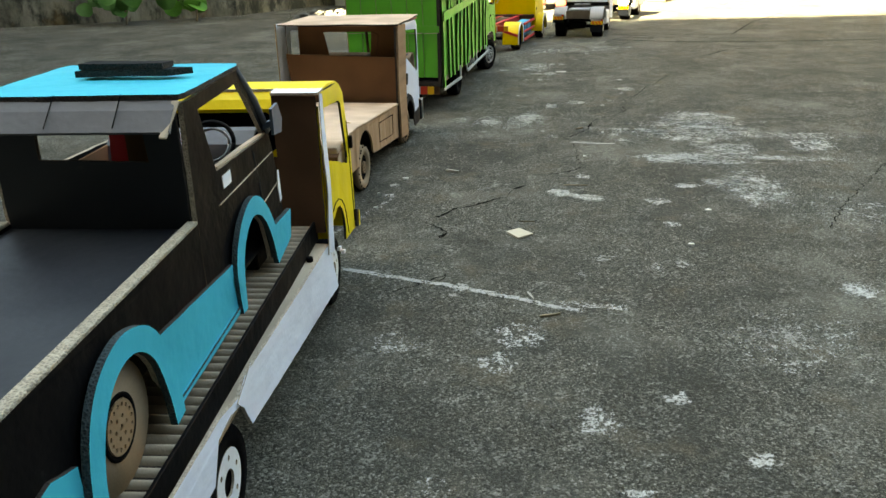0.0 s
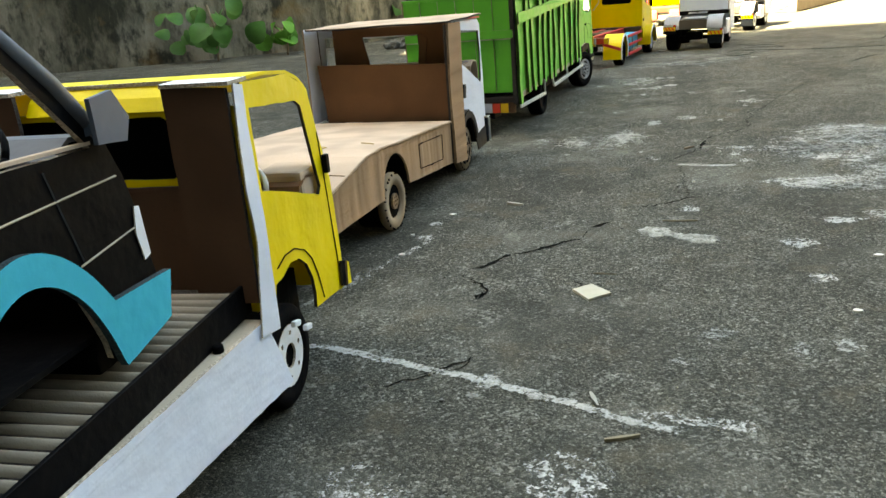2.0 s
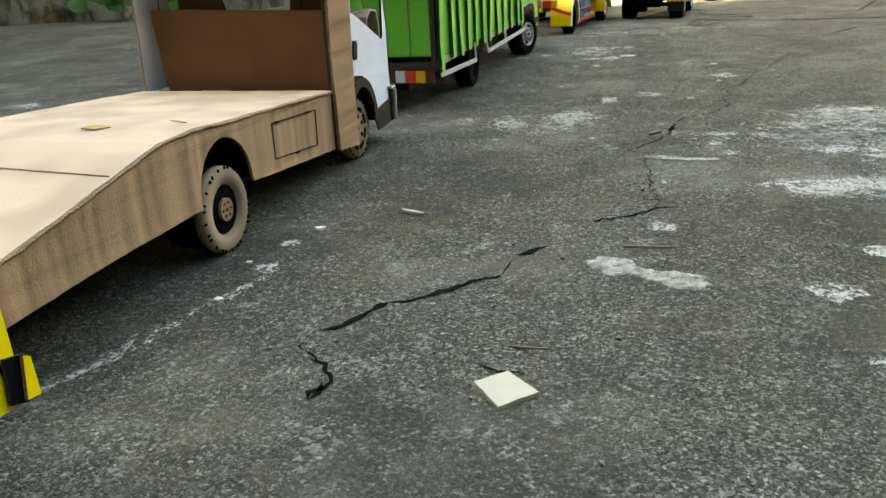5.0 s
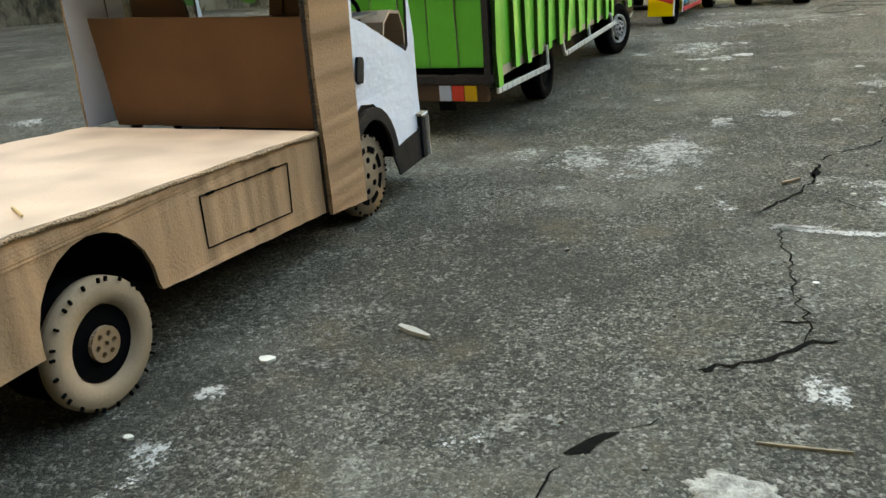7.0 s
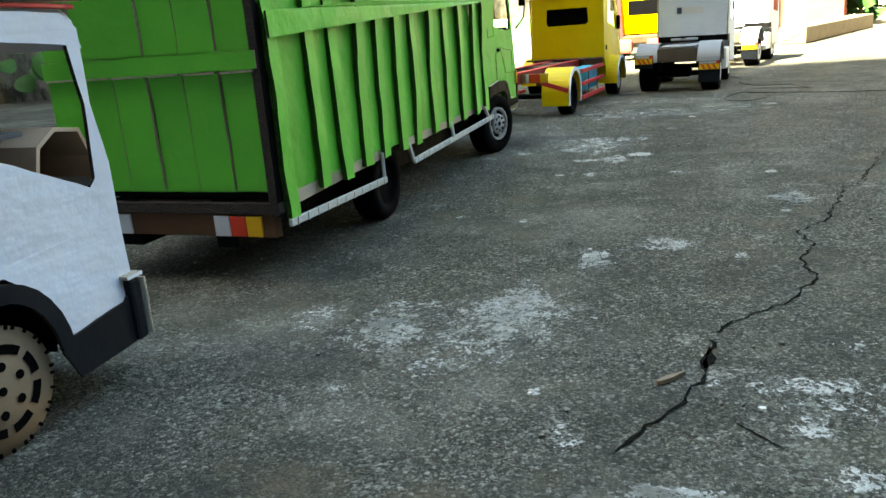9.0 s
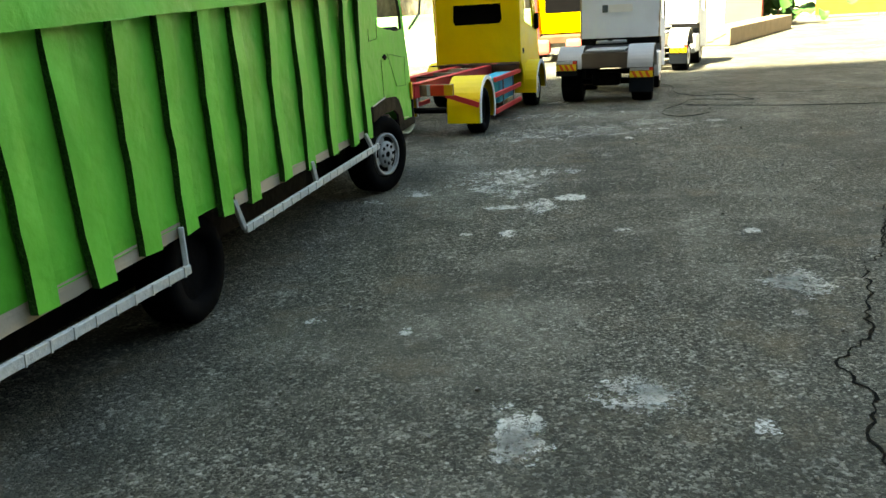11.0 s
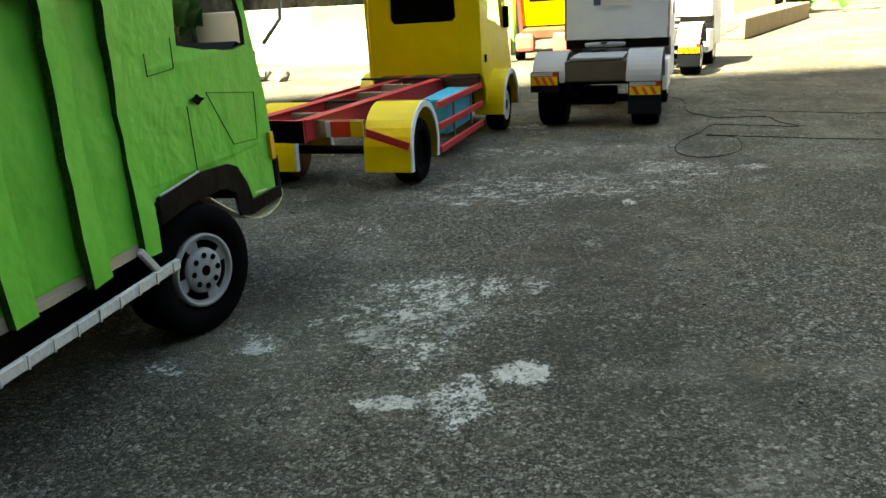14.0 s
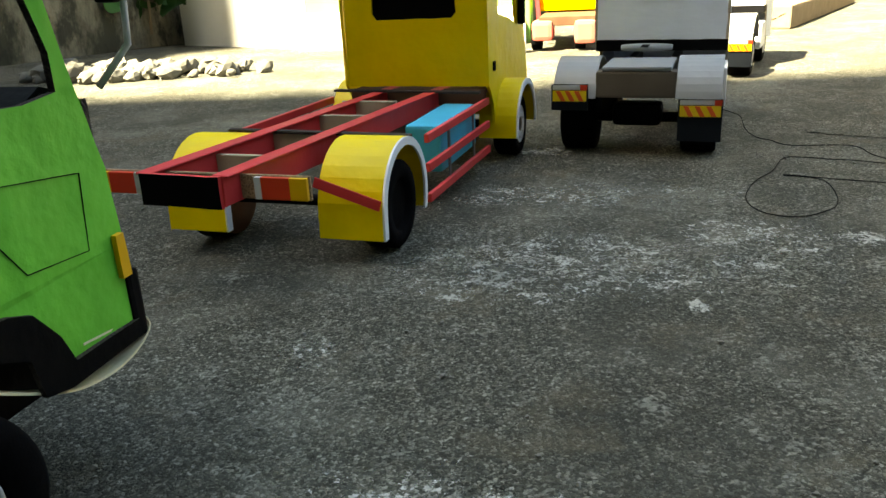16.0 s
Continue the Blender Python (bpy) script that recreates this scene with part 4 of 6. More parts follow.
    part("inner_post", bar((-0.112, 0.195, 0.15), (-0.118, 0.19, 0.262), 0.008, 0.004), DARKCARD, t)
    part("cab_front", plate([(-W + 0.003, 0.06), (-0.003, 0.06), (-0.003, 0.150), (-W + 0.003, 0.150)], (), "y", 0.199, 0.003, seed=67), [WHITE, EDGE_DARK], t, "white cab front")
    part("dashboard", ribbon([(0.150, 0.158), (0.155, 0.176), (0.17, 0.185), (0.19, 0.182), (0.197, 0.165), (0.197, 0.15)], W - 0.014, 0.003, at=-W + 0.007), KRAFT_TOP, t, "rolled kraft dashboard")
    part("steering_wheel", ring((-0.05, 0.142, 0.184), 0.022, 0.0022, (62, 0, 4)), INK, t, "dark steering wheel")
    part("dash_lid", block(-0.10, -0.008, 0.09, 0.145, 0.186, 0.189, 0.0005), GREYBLACK, t)
    part("door_handle", plate([(0.067, 0.136), (0.071, 0.132), (0.079, 0.132), (0.084, 0.150), (0.082, 0.155), (0.073, 0.156)], (), "x", 0.0012, 0.0025, 0.1, 0, seed=70), [NAVY, NAVY], t, "dark navy door handle")
    part("roof_strip", bar((0.001, 0.115, 0.2645), (0.001, 0.198, 0.2615), 0.004, 0.003), RED, t, "narrow red strip along the roof edge")
    part("headlamp", plate([(0.09, 0.058), (0.118, 0.055), (0.118, 0.068), (0.092, 0.07)], (), "x", -0.03, 0.006, seed=68), [TAN, EDGE], t)
    # black chassis hung low as a belly, adding shade beneath the flatbed
    part("chassis", block(-W + 0.054, -0.054, -0.60, 0.19, 0.028, 0.075, 0.002), BLACK, t)
    for y, r in ((-0.266, 0.041), (0.088, 0.040)):
        st = "kraft" if y < 0 else "inked"
        w1 = wheel(t, -0.004 if y < 0 else -0.008, y, r, r, 0.012, 1, st, "kraft card wheel with notched tread")
        wheel(t, -W + 0.006, y, r, r, 0.012, -1, st, "kraft card wheel with notched tread")
        part("inner_tyre", lathe([(-0.050, r * 0.5), (-0.050, r * 0.93), (-0.018, r * 0.93), (-0.018, r * 0.5)], 32, (0, y, r)), TYRE, w1)
    part("axle", tube([(-W + 0.03, -0.268, 0.043), (-0.02, -0.268, 0.043)], 0.006), BLACK, t)
    part("axle", tube([(-W + 0.03, 0.088, 0.042), (-0.02, 0.088, 0.042)], 0.006), BLACK, t)
    part("arch_liner", ribbon(arc(-0.264, 0.060, 0.047, 0, 180, 16, 0.050), 0.05, 0.002, at=-0.054), BLACK, t)
    part("arch_liner", ribbon(arc(0.088, 0.048, 0.044, 0, 180, 16, 0.052), 0.05, 0.002, at=-0.054), BLACK, t)
    lf = part("fallen_leaf", plate([(-0.012, -0.004), (0.0, -0.007), (0.012, 0.001), (0.004, 0.006), (-0.006, 0.004)], (), "z", 0, 0.0015, 0.004, 0.0006, 69, 0.004), [STRAWLEAF, STRAWLEAF], t, "small dry yellow leaf")
    lf.matrix_local = pose(-0.09, -0.315, 0.1285, 6, 4, 20)
    part("straw", bar((-0.045, -0.27, 0.126), (-0.02, -0.285, 0.1275), 0.0012, 0.0012, bev=0), STRAWLEAF, t)
    return t


flatbed()


# ---- the green box truck ----
def box_truck():
    t = thing("box_truck", pose(-0.148, 2.079, 0, 0, 0, -10.5) @ Matrix.Diagonal((1, 0.968, 1, 1)), "green painted cardboard box truck with ribbed body on asphalt", "toy truck", "cardboard trucks in a row")
    W, Lb, Z0, Z1 = 0.250, 0.695, 0.086, 0.290
    body = part("box_side", plate([(0, Z0), (Lb, Z0 + 0.006), (Lb, Z1), (0, Z1)], (), "x", -0.006, 0.004, seed=71, warp=0.002), [GREEN, EDGE], t, "green side wall")
    part("box_side", plate([(0, Z0), (Lb, Z0), (Lb, Z1), (0, Z1)], (), "x", -W, 0.004, seed=72), [GREEN, EDGE], t, "green side wall")
    part("box_rear", plate([(-W + 0.004, Z0 + 0.006), (-0.006, Z0 + 0.006), (-0.006, Z1), (-W + 0.004, Z1)], (), "y", 0.0, 0.004, seed=73), [GREEN, EDGE_DARK], t, "green rear wall")
    part("box_front", plate([(-W + 0.004, Z0), (-0.006, Z0), (-0.006, Z1), (-W + 0.004, Z1)], (), "y", Lb - 0.004, 0.004, seed=74), [GREEN, EDGE_DARK], t, "green front wall")
    part("box_floor", block(-W + 0.004, -0.007, 0.004, Lb - 0.004, Z0, Z0 + 0.006, 0.0005), BLACK, t)
    part("box_rim", bar((-W, 0.002, Z1 + 0.001), (0.002, 0.002, Z1 + 0.001), 0.008, 0.004), GREEN_RIB, t)
    # upright ribs over the side, their feet hanging below it
    rnd = random.Random(4)
    edges = [0.004, 0.072, 0.128, 0.184, 0.240, 0.296, 0.353, 0.420, 0.487, 0.553, 0.618, 0.678]
    for i, y in enumerate(edges):
        w = rnd.uniform(0.017, 0.022)
        foot = (0.062 if i == 0 else 0.078 + 0.004 * y / 0.7) + rnd.uniform(-0.003, 0.003)
        lean = rnd.uniform(-0.005, 0.003)
        mid = rnd.uniform(-0.002, 0.002)
        rib = [(y, foot), (y + w, foot + rnd.uniform(-0.002, 0.002)), (y + w + mid, 0.13), (y + w + lean, Z1), (y + lean, Z1), (y + mid, 0.13), (y + mid * 0.5, 0.095)]
        # dark edge colour stands for the shadow each rib throws
        part("rib", plate(rib, (), "x", -0.0015, 0.0055, 0.016, 0.0012, seed=80 + i, warp=0.005), [GREEN_RIB, EDGE_GREEN_SHADED], t, "bent green card rib")
    part("corner_post", plate([(-0.008, 0.070), (0.004, 0.066), (0.004, Z1), (-0.008, Z1)], (), "x", -0.010, 0.0085, seed=79), [BLACK, EDGE_DARK], t, "black edged corner post")
    part("side_band", plate([(0.0, 0.231), (0.35, 0.244), (Lb, 0.256), (Lb, 0.276), (0.0, 0.254)], (), "x", 0.006, 0.002, 0.03, 0.0006, seed=100, warp=0.003), [GREEN_RIB, EDGE_DARK], t, "green horizontal band")
    part("side_band", plate([(0.0, 0.282), (Lb, 0.283), (Lb, Z1), (0.0, Z1)], (), "x", 0.006, 0.002, 0.03, 0.0006, seed=101, warp=0.003), [GREEN_RIB, EDGE_DARK], t, "green horizontal band")
    part("under_strip", plate([(0.004, 0.074), (0.25, 0.080), (0.25, 0.091), (0.004, 0.087)], (), "x", -0.004, 0.002, seed=102), [TAN, EDGE], t)
    part("under_strip", plate([(0.33, 0.080), (0.70, 0.084), (0.70, 0.093), (0.33, 0.091)], (), "x", -0.004, 0.002, seed=103), [TAN, EDGE], t)
    # rear boards in two rows
    for row, (z0, z1) in enumerate(((Z0 + 0.008, 0.203), (0.222, Z1 - 0.002))):
        for i in range(6):
            x1 = -0.006 - i * 0.0402
            part("rear_board", plate([(x1 - 0.0385, z0), (x1, z0 + 0.001), (x1 - 0.001, z1), (x1 - 0.0385, z1)], (), "y", -0.005 - 0.002 * (i % 2), 0.004, 0.02, 0.0006, seed=110 + i + 10 * row, warp=0.002), [GREEN, EDGE_PALE], t)
    for i in range(6):
        x1 = -0.008 - i * 0.0402
        part("bare_edge", bar((x1 - 0.035, -0.0085, 0.2035), (x1, -0.0085, 0.2040), 0.003, 0.0018, bev=0), EDGE_PALE, t)
    part("rear_band", plate([(-W + 0.004, 0.204), (-0.004, 0.206), (-0.004, 0.222), (-W + 0.004, 0.221)], (), "y", -0.010, 0.003, 0.02, 0.0006, seed=130), [GREEN, EDGE_PALE], t, "green cross band")
    part("rear_sill", block(-W, -0.001, -0.008, 0.01, 0.072, 0.083, 0.001), EDGE_DARK, t)
    # underframe and lamps
    part("rear_beam", block(-W + 0.004, -0.008, -0.005, 0.006, 0.049, 0.073, 0.001), DARKCARD, t, "dark brown rear beam")
    for x in (-0.022, -0.040, -0.058):
        m = {-0.022: ORANGE, -0.040: LAMPRED, -0.058: LAMPWHITE}[x]
        part("tail_lamp", block(x - 0.017, x, -0.0075, -0.005, 0.050, 0.070, 0.0006), m, t)
        xx = -W - x
        part("tail_lamp", block(xx, xx + 0.017, -0.0075, -0.005, 0.050, 0.070, 0.0006), m, t)
    part("chassis_rail", block(-0.080, -0.055, 0.0, 0.88, 0.036, 0.0855, 0.001), BLACK, t)
    part("chassis_rail", block(-0.195, -0.170, 0.0, 0.88, 0.036, 0.0855, 0.001), BLACK, t)
    # side guard rails wrapped in silver tape
    for pts in (((0.002, 0.062), (0.234, 0.056)), ((0.330, 0.0605), (0.712, 0.067))):
        g = part("guard_rail", bar((0.004, *pts[0]), (0.004, *pts[1]), 0.004, 0.0072), TAPE, t, "guard rail wrapped in silver tape")
        k = int((pts[1][0] - pts[0][0]) / 0.021)
        for j in range(k):
            f = (j + 0.5) / k
            yy, zz = pts[0][0] + f * (pts[1][0] - pts[0][0]), pts[0][1] + f * (pts[1][1] - pts[0][1])
            part("tape_lap", bar((0.0045, yy, zz - 0.0038), (0.0045, yy + 0.001, zz + 0.0038), 0.0046, 0.0014, bev=0), TAPE, g)
    for y, z, dy in ((0.232, 0.056, 0.004), (0.331, 0.0605, -0.010), (0.50, 0.063, -0.004), (0.690, 0.067, -0.016)):
        part("rail_post", bar((0.003, y, z), (0.001, y + dy, 0.088), 0.004, 0.005), TAPE, t)
    # cab
    win = [(0.762, 0.214), (0.80, 0.208), (0.845, 0.2045), (0.868, 0.207), (0.868, 0.225), (0.852, 0.272), (0.768, 0.274)]
    cs = [(0.690, 0.112), (0.715, 0.115), (0.76, 0.119), (0.805, 0.115), (0.82, 0.108), (0.838, 0.078), (0.890, 0.074), (0.896, 0.11), (0.893, 0.165), (0.882, 0.205), (0.868, 0.262), (0.86, 0.288), (0.69, 0.290)]
    for x, sd in ((-0.004, 141), (-W, 142)):
        part("cab_side", plate(cs, [win], "x", x, 0.004, seed=sd, warp=0.002), [GREEN_RIB, EDGE_DARK], t, "green cab side with cut-out window")
    for a, b in (((0.763, 0.1225), (0.762, 0.171)), ((0.792, 0.177), (0.825, 0.131)), ((0.825, 0.131), (0.868, 0.128)), ((0.792, 0.177), (0.872, 0.167)), ((0.872, 0.167), (0.868, 0.128)), ((0.718, 0.212), (0.718, 0.197)), ((0.718, 0.197), (0.752, 0.199)), ((0.752, 0.199), (0.753, 0.220))):
        part("door_line", bar((0.0006, *a), (0.0006, *b), 0.0005, 0.0004, bev=0), INK, t)
    part("door_handle", plate([(0.767, 0.175), (0.774, 0.1758), (0.777, 0.1775), (0.780, 0.1752), (0.787, 0.1735), (0.780, 0.1715), (0.777, 0.170), (0.774, 0.1722)], (), "x", 0.0005, 0.002, 0.1, 0, seed=143), [INK, INK], t, "small black door handle")
    arch_t = [(0.702, 0.098), (0.703, 0.117), (0.760, 0.122), (0.805, 0.119), (0.819, 0.114), (0.833, 0.097), (0.840, 0.081), (0.893, 0.080), (0.893, 0.070), (0.834, 0.069), (0.816, 0.073), (0.812, 0.094), (0.795, 0.102), (0.74, 0.103)]
    for x, sd in ((0.001, 144), (-W - 0.004, 145)):
        part("wheel_arch", plate(arch_t, (), "x", x, 0.003, 0.02, 0.0003, seed=sd), [BLACK, EDGE_DARK], t, "black wheel-arch trim")
    # highlight on the arch's upper edge, painted as a thin silver strip
    part("arch_highlight", bar((0.0035, 0.704, 0.118), (0.0035, 0.760, 0.1232), 0.001, 0.0018), TAPE, t)
    part("cab_front", plate([(-W + 0.004, 0.075), (-0.004, 0.075), (-0.004, 0.20), (-W + 0.004, 0.20)], (), "y", 0.890, 0.004, seed=146), [GREEN, EDGE_DARK], t, "green cab front")
    part("cab_rear", plate([(-W + 0.004, 0.085), (-0.004, 0.085), (-0.004, 0.288), (-W + 0.004, 0.288)], (), "y", 0.702, 0.003, seed=147), [DARKCARD, EDGE_DARK], t)
    part("cab_roof", plate([(-W, 0.70), (0.0, 0.70), (0.0, 0.862), (-W, 0.862)], (), "z", 0.288, 0.003, seed=148), [GREEN, EDGE_DARK], t, "green cab roof")
    part("cab_floor", block(-W + 0.004, -0.005, 0.705, 0.888, 0.105, 0.110, 0.0005), DARKCARD, t)
    part("dashboard", ribbon([(0.845, 0.17), (0.85, 0.2), (0.865, 0.207), (0.888, 0.2)], W - 0.012, 0.003, at=-W + 0.006), BLACK, t, "dark dashboard")
    part("front_corner", plate([(0.886, 0.106), (0.8935, 0.106), (0.892, 0.130), (0.8855, 0.130)], (), "x", 0.0012, 0.003, seed=149), [ORANGE, ORANGE], t, "amber corner lamp")
    part("bumper", block(-W + 0.002, 0.003, 0.890, 0.901, 0.068, 0.108, 0.003), BLACK, t, "black front bumper")
    part("bumper_strap", ribbon(curve([(0.775, 0.098), (0.80, 0.083), (0.836, 0.065), (0.868, 0.059), (0.892, 0.062), (0.905, 0.070), (0.899, 0.079), (0.878, 0.082), (0.85, 0.085)], 4), 0.012, 0.0012, at=-0.011), CREAM, t, "curled cream plastic strap")
    part("mirror_arm", tube([(-0.002, 0.872, 0.262), (0.018, 0.893, 0.268), (0.022, 0.902, 0.25), (0.018, 0.905, 0.225), (0.004, 0.895, 0.205)], 0.0018), TAPE, t, "bent wire mirror arm")
    part("mirror", block(0.012, 0.024, 0.892, 0.899, 0.245, 0.285, 0.002), BLACK, t)
    wheel(t, -0.010, 0.270, 0.045, 0.045, 0.032, 1, "dark", "black foam wheel")
    wheel(t, -W + 0.01, 0.270, 0.045, 0.045, 0.032, -1, "dark", "black foam wheel")
    steered = wheel(t, 0.004, 0.745, 0.050, 0.050, 0.034, 1, "silver", "black foam wheel with silver rim, turned inwards")
    steered.matrix_local = pose(0.004, 0.745, 0, 0, 0, -17) @ pose(-0.004, -0.745, 0)
    wheel(t, -W + 0.01, 0.763, 0.045, 0.045, 0.032, -1, "silver", "black foam wheel with silver rim")
    for y in (0.270, 0.763):
        part("axle", tube([(-W + 0.03, y, 0.045), (-0.03, y, 0.045)], 0.006), BLACK, t)
    return t


box_truck()


# ---- the yellow tractor with its open red frame ----
def fender(parent, x0, width, y, z, r, a0, a1, mat, rim_mat, label, flap_to=None):
    pts = [(y + r * math.cos(radians(a0 + (a1 - a0) * i / 18)), z + r * math.sin(radians(a0 + (a1 - a0) * i / 18))) for i in range(19)]
    if flap_to is not None:
        pts = pts + [(pts[-1][0] - 0.001, flap_to)]
    f = part("fender", ribbon(pts, width, 0.002, at=x0), mat, parent, label)
    if rim_mat:
        o = [(p[0], p[1]) for p in pts]
        i_ = [(y + (p[0] - y) * 0.87, z + (p[1] - z) * 0.87 if p[1] > z - 0.01 else p[1]) for p in pts]
        part("fender_rim", plate(o + i_[::-1], (), "x", x0 + width, 0.002, 0.03, 0, 1), [rim_mat, rim_mat], f)
    return f


def yellow_tractor():
    t = thing("yellow_tractor", pose(0.112, 3.214, 0, 0, 0, -13.4), "yellow cardboard tractor truck with open red frame on asphalt", "toy truck", "cardboard trucks in a row")
    W = 0.225
    for x0 in (-0.066, -W):
        fender(t, x0, 0.062, 0.050, 0.046, 0.060, -22, 180, YELLOW, WHITE_HARD, "yellow arched mudguard", 0.025)
    # red ladder frame, a little askew
    for x in (-0.093, -0.163):
        part("frame_rail", bar((x, -0.114, 0.096), (x + 0.028, 0.40, 0.088), 0.005, 0.024), RED, t, "red painted frame rail")
        part("frame_cap", bar((x, -0.114, 0.1085), (x + 0.028, 0.40, 0.1005), 0.015, 0.002), RED, t)
    for y in (-0.02, 0.075, 0.17, 0.26):
        part("cross_member", bar((-0.158, y, 0.094), (-0.088, y, 0.094), 0.004, 0.018), TAN, t)
    for y in (0.075, 0.33):
        part("cross_strip", bar((-0.20, y, 0.1045), (-0.004, y, 0.102), 0.008, 0.003), EDGE_DARK, t, "bare corrugated cross strip")
    part("end_plate", plate([(-0.164, 0.084), (-0.092, 0.083), (-0.092, 0.109), (-0.164, 0.110)], (), "y", -0.118, 0.004, seed=151), [INK, RED], t, "black end plate")
    for x0, x1, m in ((-0.075, -0.069, LAMPWHITE), (-0.069, -0.044, LAMPRED), (-0.044, -0.029, ORANGE)):
        part("tail_lamp", block(x0, x1, -0.096, -0.092, 0.086, 0.104, 0.0005), m, t)
        part("tail_lamp", block(-0.256 - x1, -0.256 - x0, -0.096, -0.092, 0.086, 0.104, 0.0005), m, t)
    part("lamp_bar", bar((-0.227, -0.090, 0.095), (-0.028, -0.090, 0.095), 0.003, 0.020), EDGE, t)
    part("red_strap", bar((-0.066, -0.0128, 0.078), (-0.004, -0.0128, 0.058), 0.001, 0.010), RED, t, "red tape strap")
    for x in (-0.004, -W + 0.004):
        for z in (0.090, 0.060, 0.028):
            part("side_rail", bar((x, 0.118, z), (x, 0.365, z - 0.004), 0.005, 0.009), RED, t, "red side rail")
        for y in (0.2, 0.3):
            part("side_stay", bar((x - 0.002, y, 0.025), (x - 0.002, y, 0.092), 0.002, 0.006), GREYBLACK, t)
    part("fuel_tank", block(-0.054, -0.012, 0.19, 0.335, 0.036, 0.088, 0.004), BLUE, t, "sky-blue card fuel tank")
    part("deck_box", block(-0.140, -0.075, 0.20, 0.3, 0.050, 0.078, 0.002), DARKCARD, t)
    # cab
    w0 = -0.002
    back = [(-0.188, 0.106), (w0, 0.106), (w0, 0.258), (-0.188, 0.258)]
    win = [(-0.150, 0.196), (-0.145, 0.189), (-0.044, 0.190), (-0.038, 0.197), (-0.040, 0.232), (-0.148, 0.232)]
    part("cab_rear", plate(back, [win], "y", 0.352, 0.004, seed=152), [YELLOW, YELLOW], t, "yellow cab rear wall")
    part("rear_window", plate([(-0.156, 0.183), (-0.034, 0.184), (-0.034, 0.236), (-0.156, 0.236)], (), "y", 0.358, 0.002, seed=153), [INK, INK], t, "black rear window")
    swin = [(0.405, 0.19), (0.47, 0.180), (0.515, 0.168), (0.50, 0.225), (0.485, 0.246), (0.41, 0.248)]
    sd = [(0.352, 0.106), (0.36, 0.100), (0.375, 0.08), (0.38, 0.045), (0.50, 0.045), (0.51, 0.03), (0.53, 0.03), (0.575, 0.03), (0.580, 0.1), (0.565, 0.16), (0.535, 0.225), (0.515, 0.258), (0.352, 0.258)]
    for x, s in ((0.0, 154), (-0.192, 155)):
        part("cab_side", plate(sd, [swin], "x", x - 0.002, 0.004, seed=s), [YELLOW, YELLOW], t, "yellow cab side with cut-out window")
    part("cab_roof", plate([(-0.192, 0.350), (0.002, 0.350), (0.002, 0.515), (-0.192, 0.515)], (), "z", 0.258, 0.003, seed=156), [YELLOW, YELLOW], t, "yellow cab roof")
    part("cab_front", plate([(-0.188, 0.03), (-0.002, 0.03), (-0.002, 0.165), (-0.188, 0.165)], (), "y", 0.570, 0.004, seed=157), [YELLOW, YELLOW], t, "yellow cab front")
    part("cab_floor", block(-0.186, -0.004, 0.36, 0.568, 0.096, 0.101, 0.0005), DARKCARD, t)
    part("side_vent", block(0.002, 0.004, 0.372, 0.382, 0.122, 0.134, 0.0005), INK, t)
    part("door_mirror", block(0.003, 0.012, 0.515, 0.53, 0.168, 0.205, 0.002), INK, t, "black card mirror")
    for x0, nm in ((-0.020, 1), (-0.225, -1)):
        fender(t, x0 if nm > 0 else -0.232, 0.050, 0.440, 0.042, 0.062, -5, 180, YELLOW, WHITE_HARD, "yellow front wheel arch", 0.035)
    for y in (0.352, 0.36):
        part("cab_skirt", bar((-0.186, y, 0.092), (-0.004, y, 0.092), 0.003, 0.02), DARKCARD, t)
    wheel(t, -0.008, 0.050, 0.042, 0.042, 0.03, 1, "dark", "black foam wheel")
    wheel(t, -W + 0.004, 0.050, 0.042, 0.042, 0.03, -1, "dark", "black foam wheel")
    wheel(t, 0.022, 0.440, 0.042, 0.042, 0.03, 1, "white", "black foam wheel with white rim")
    wheel(t, -W + 0.002, 0.440, 0.042, 0.042, 0.03, -1, "white", "black foam wheel with white rim")
    part("inner_disc", lathe([(0, 0.002), (0, 0.038), (0.003, 0.038), (0.003, 0.002)], 26, (-W + 0.036, 0.050, 0.042)), BROWN, t, "brown card disc inside the wheel")
    for y in (0.050, 0.440):
        part("axle", tube([(-W + 0.03, y, 0.042), (-0.02, y, 0.042)], 0.006), BLACK, t)
    return t


yellow_tractor()


# ---- the white tractor ----
HAZ_Y = paper("hazard_yellow", (0.85, 0.62, 0.03), 0.45, 0.1, 0.1)
HAZ_R = paper("hazard_orange", (0.80, 0.12, 0.02), 0.45, 0.1, 0.1)


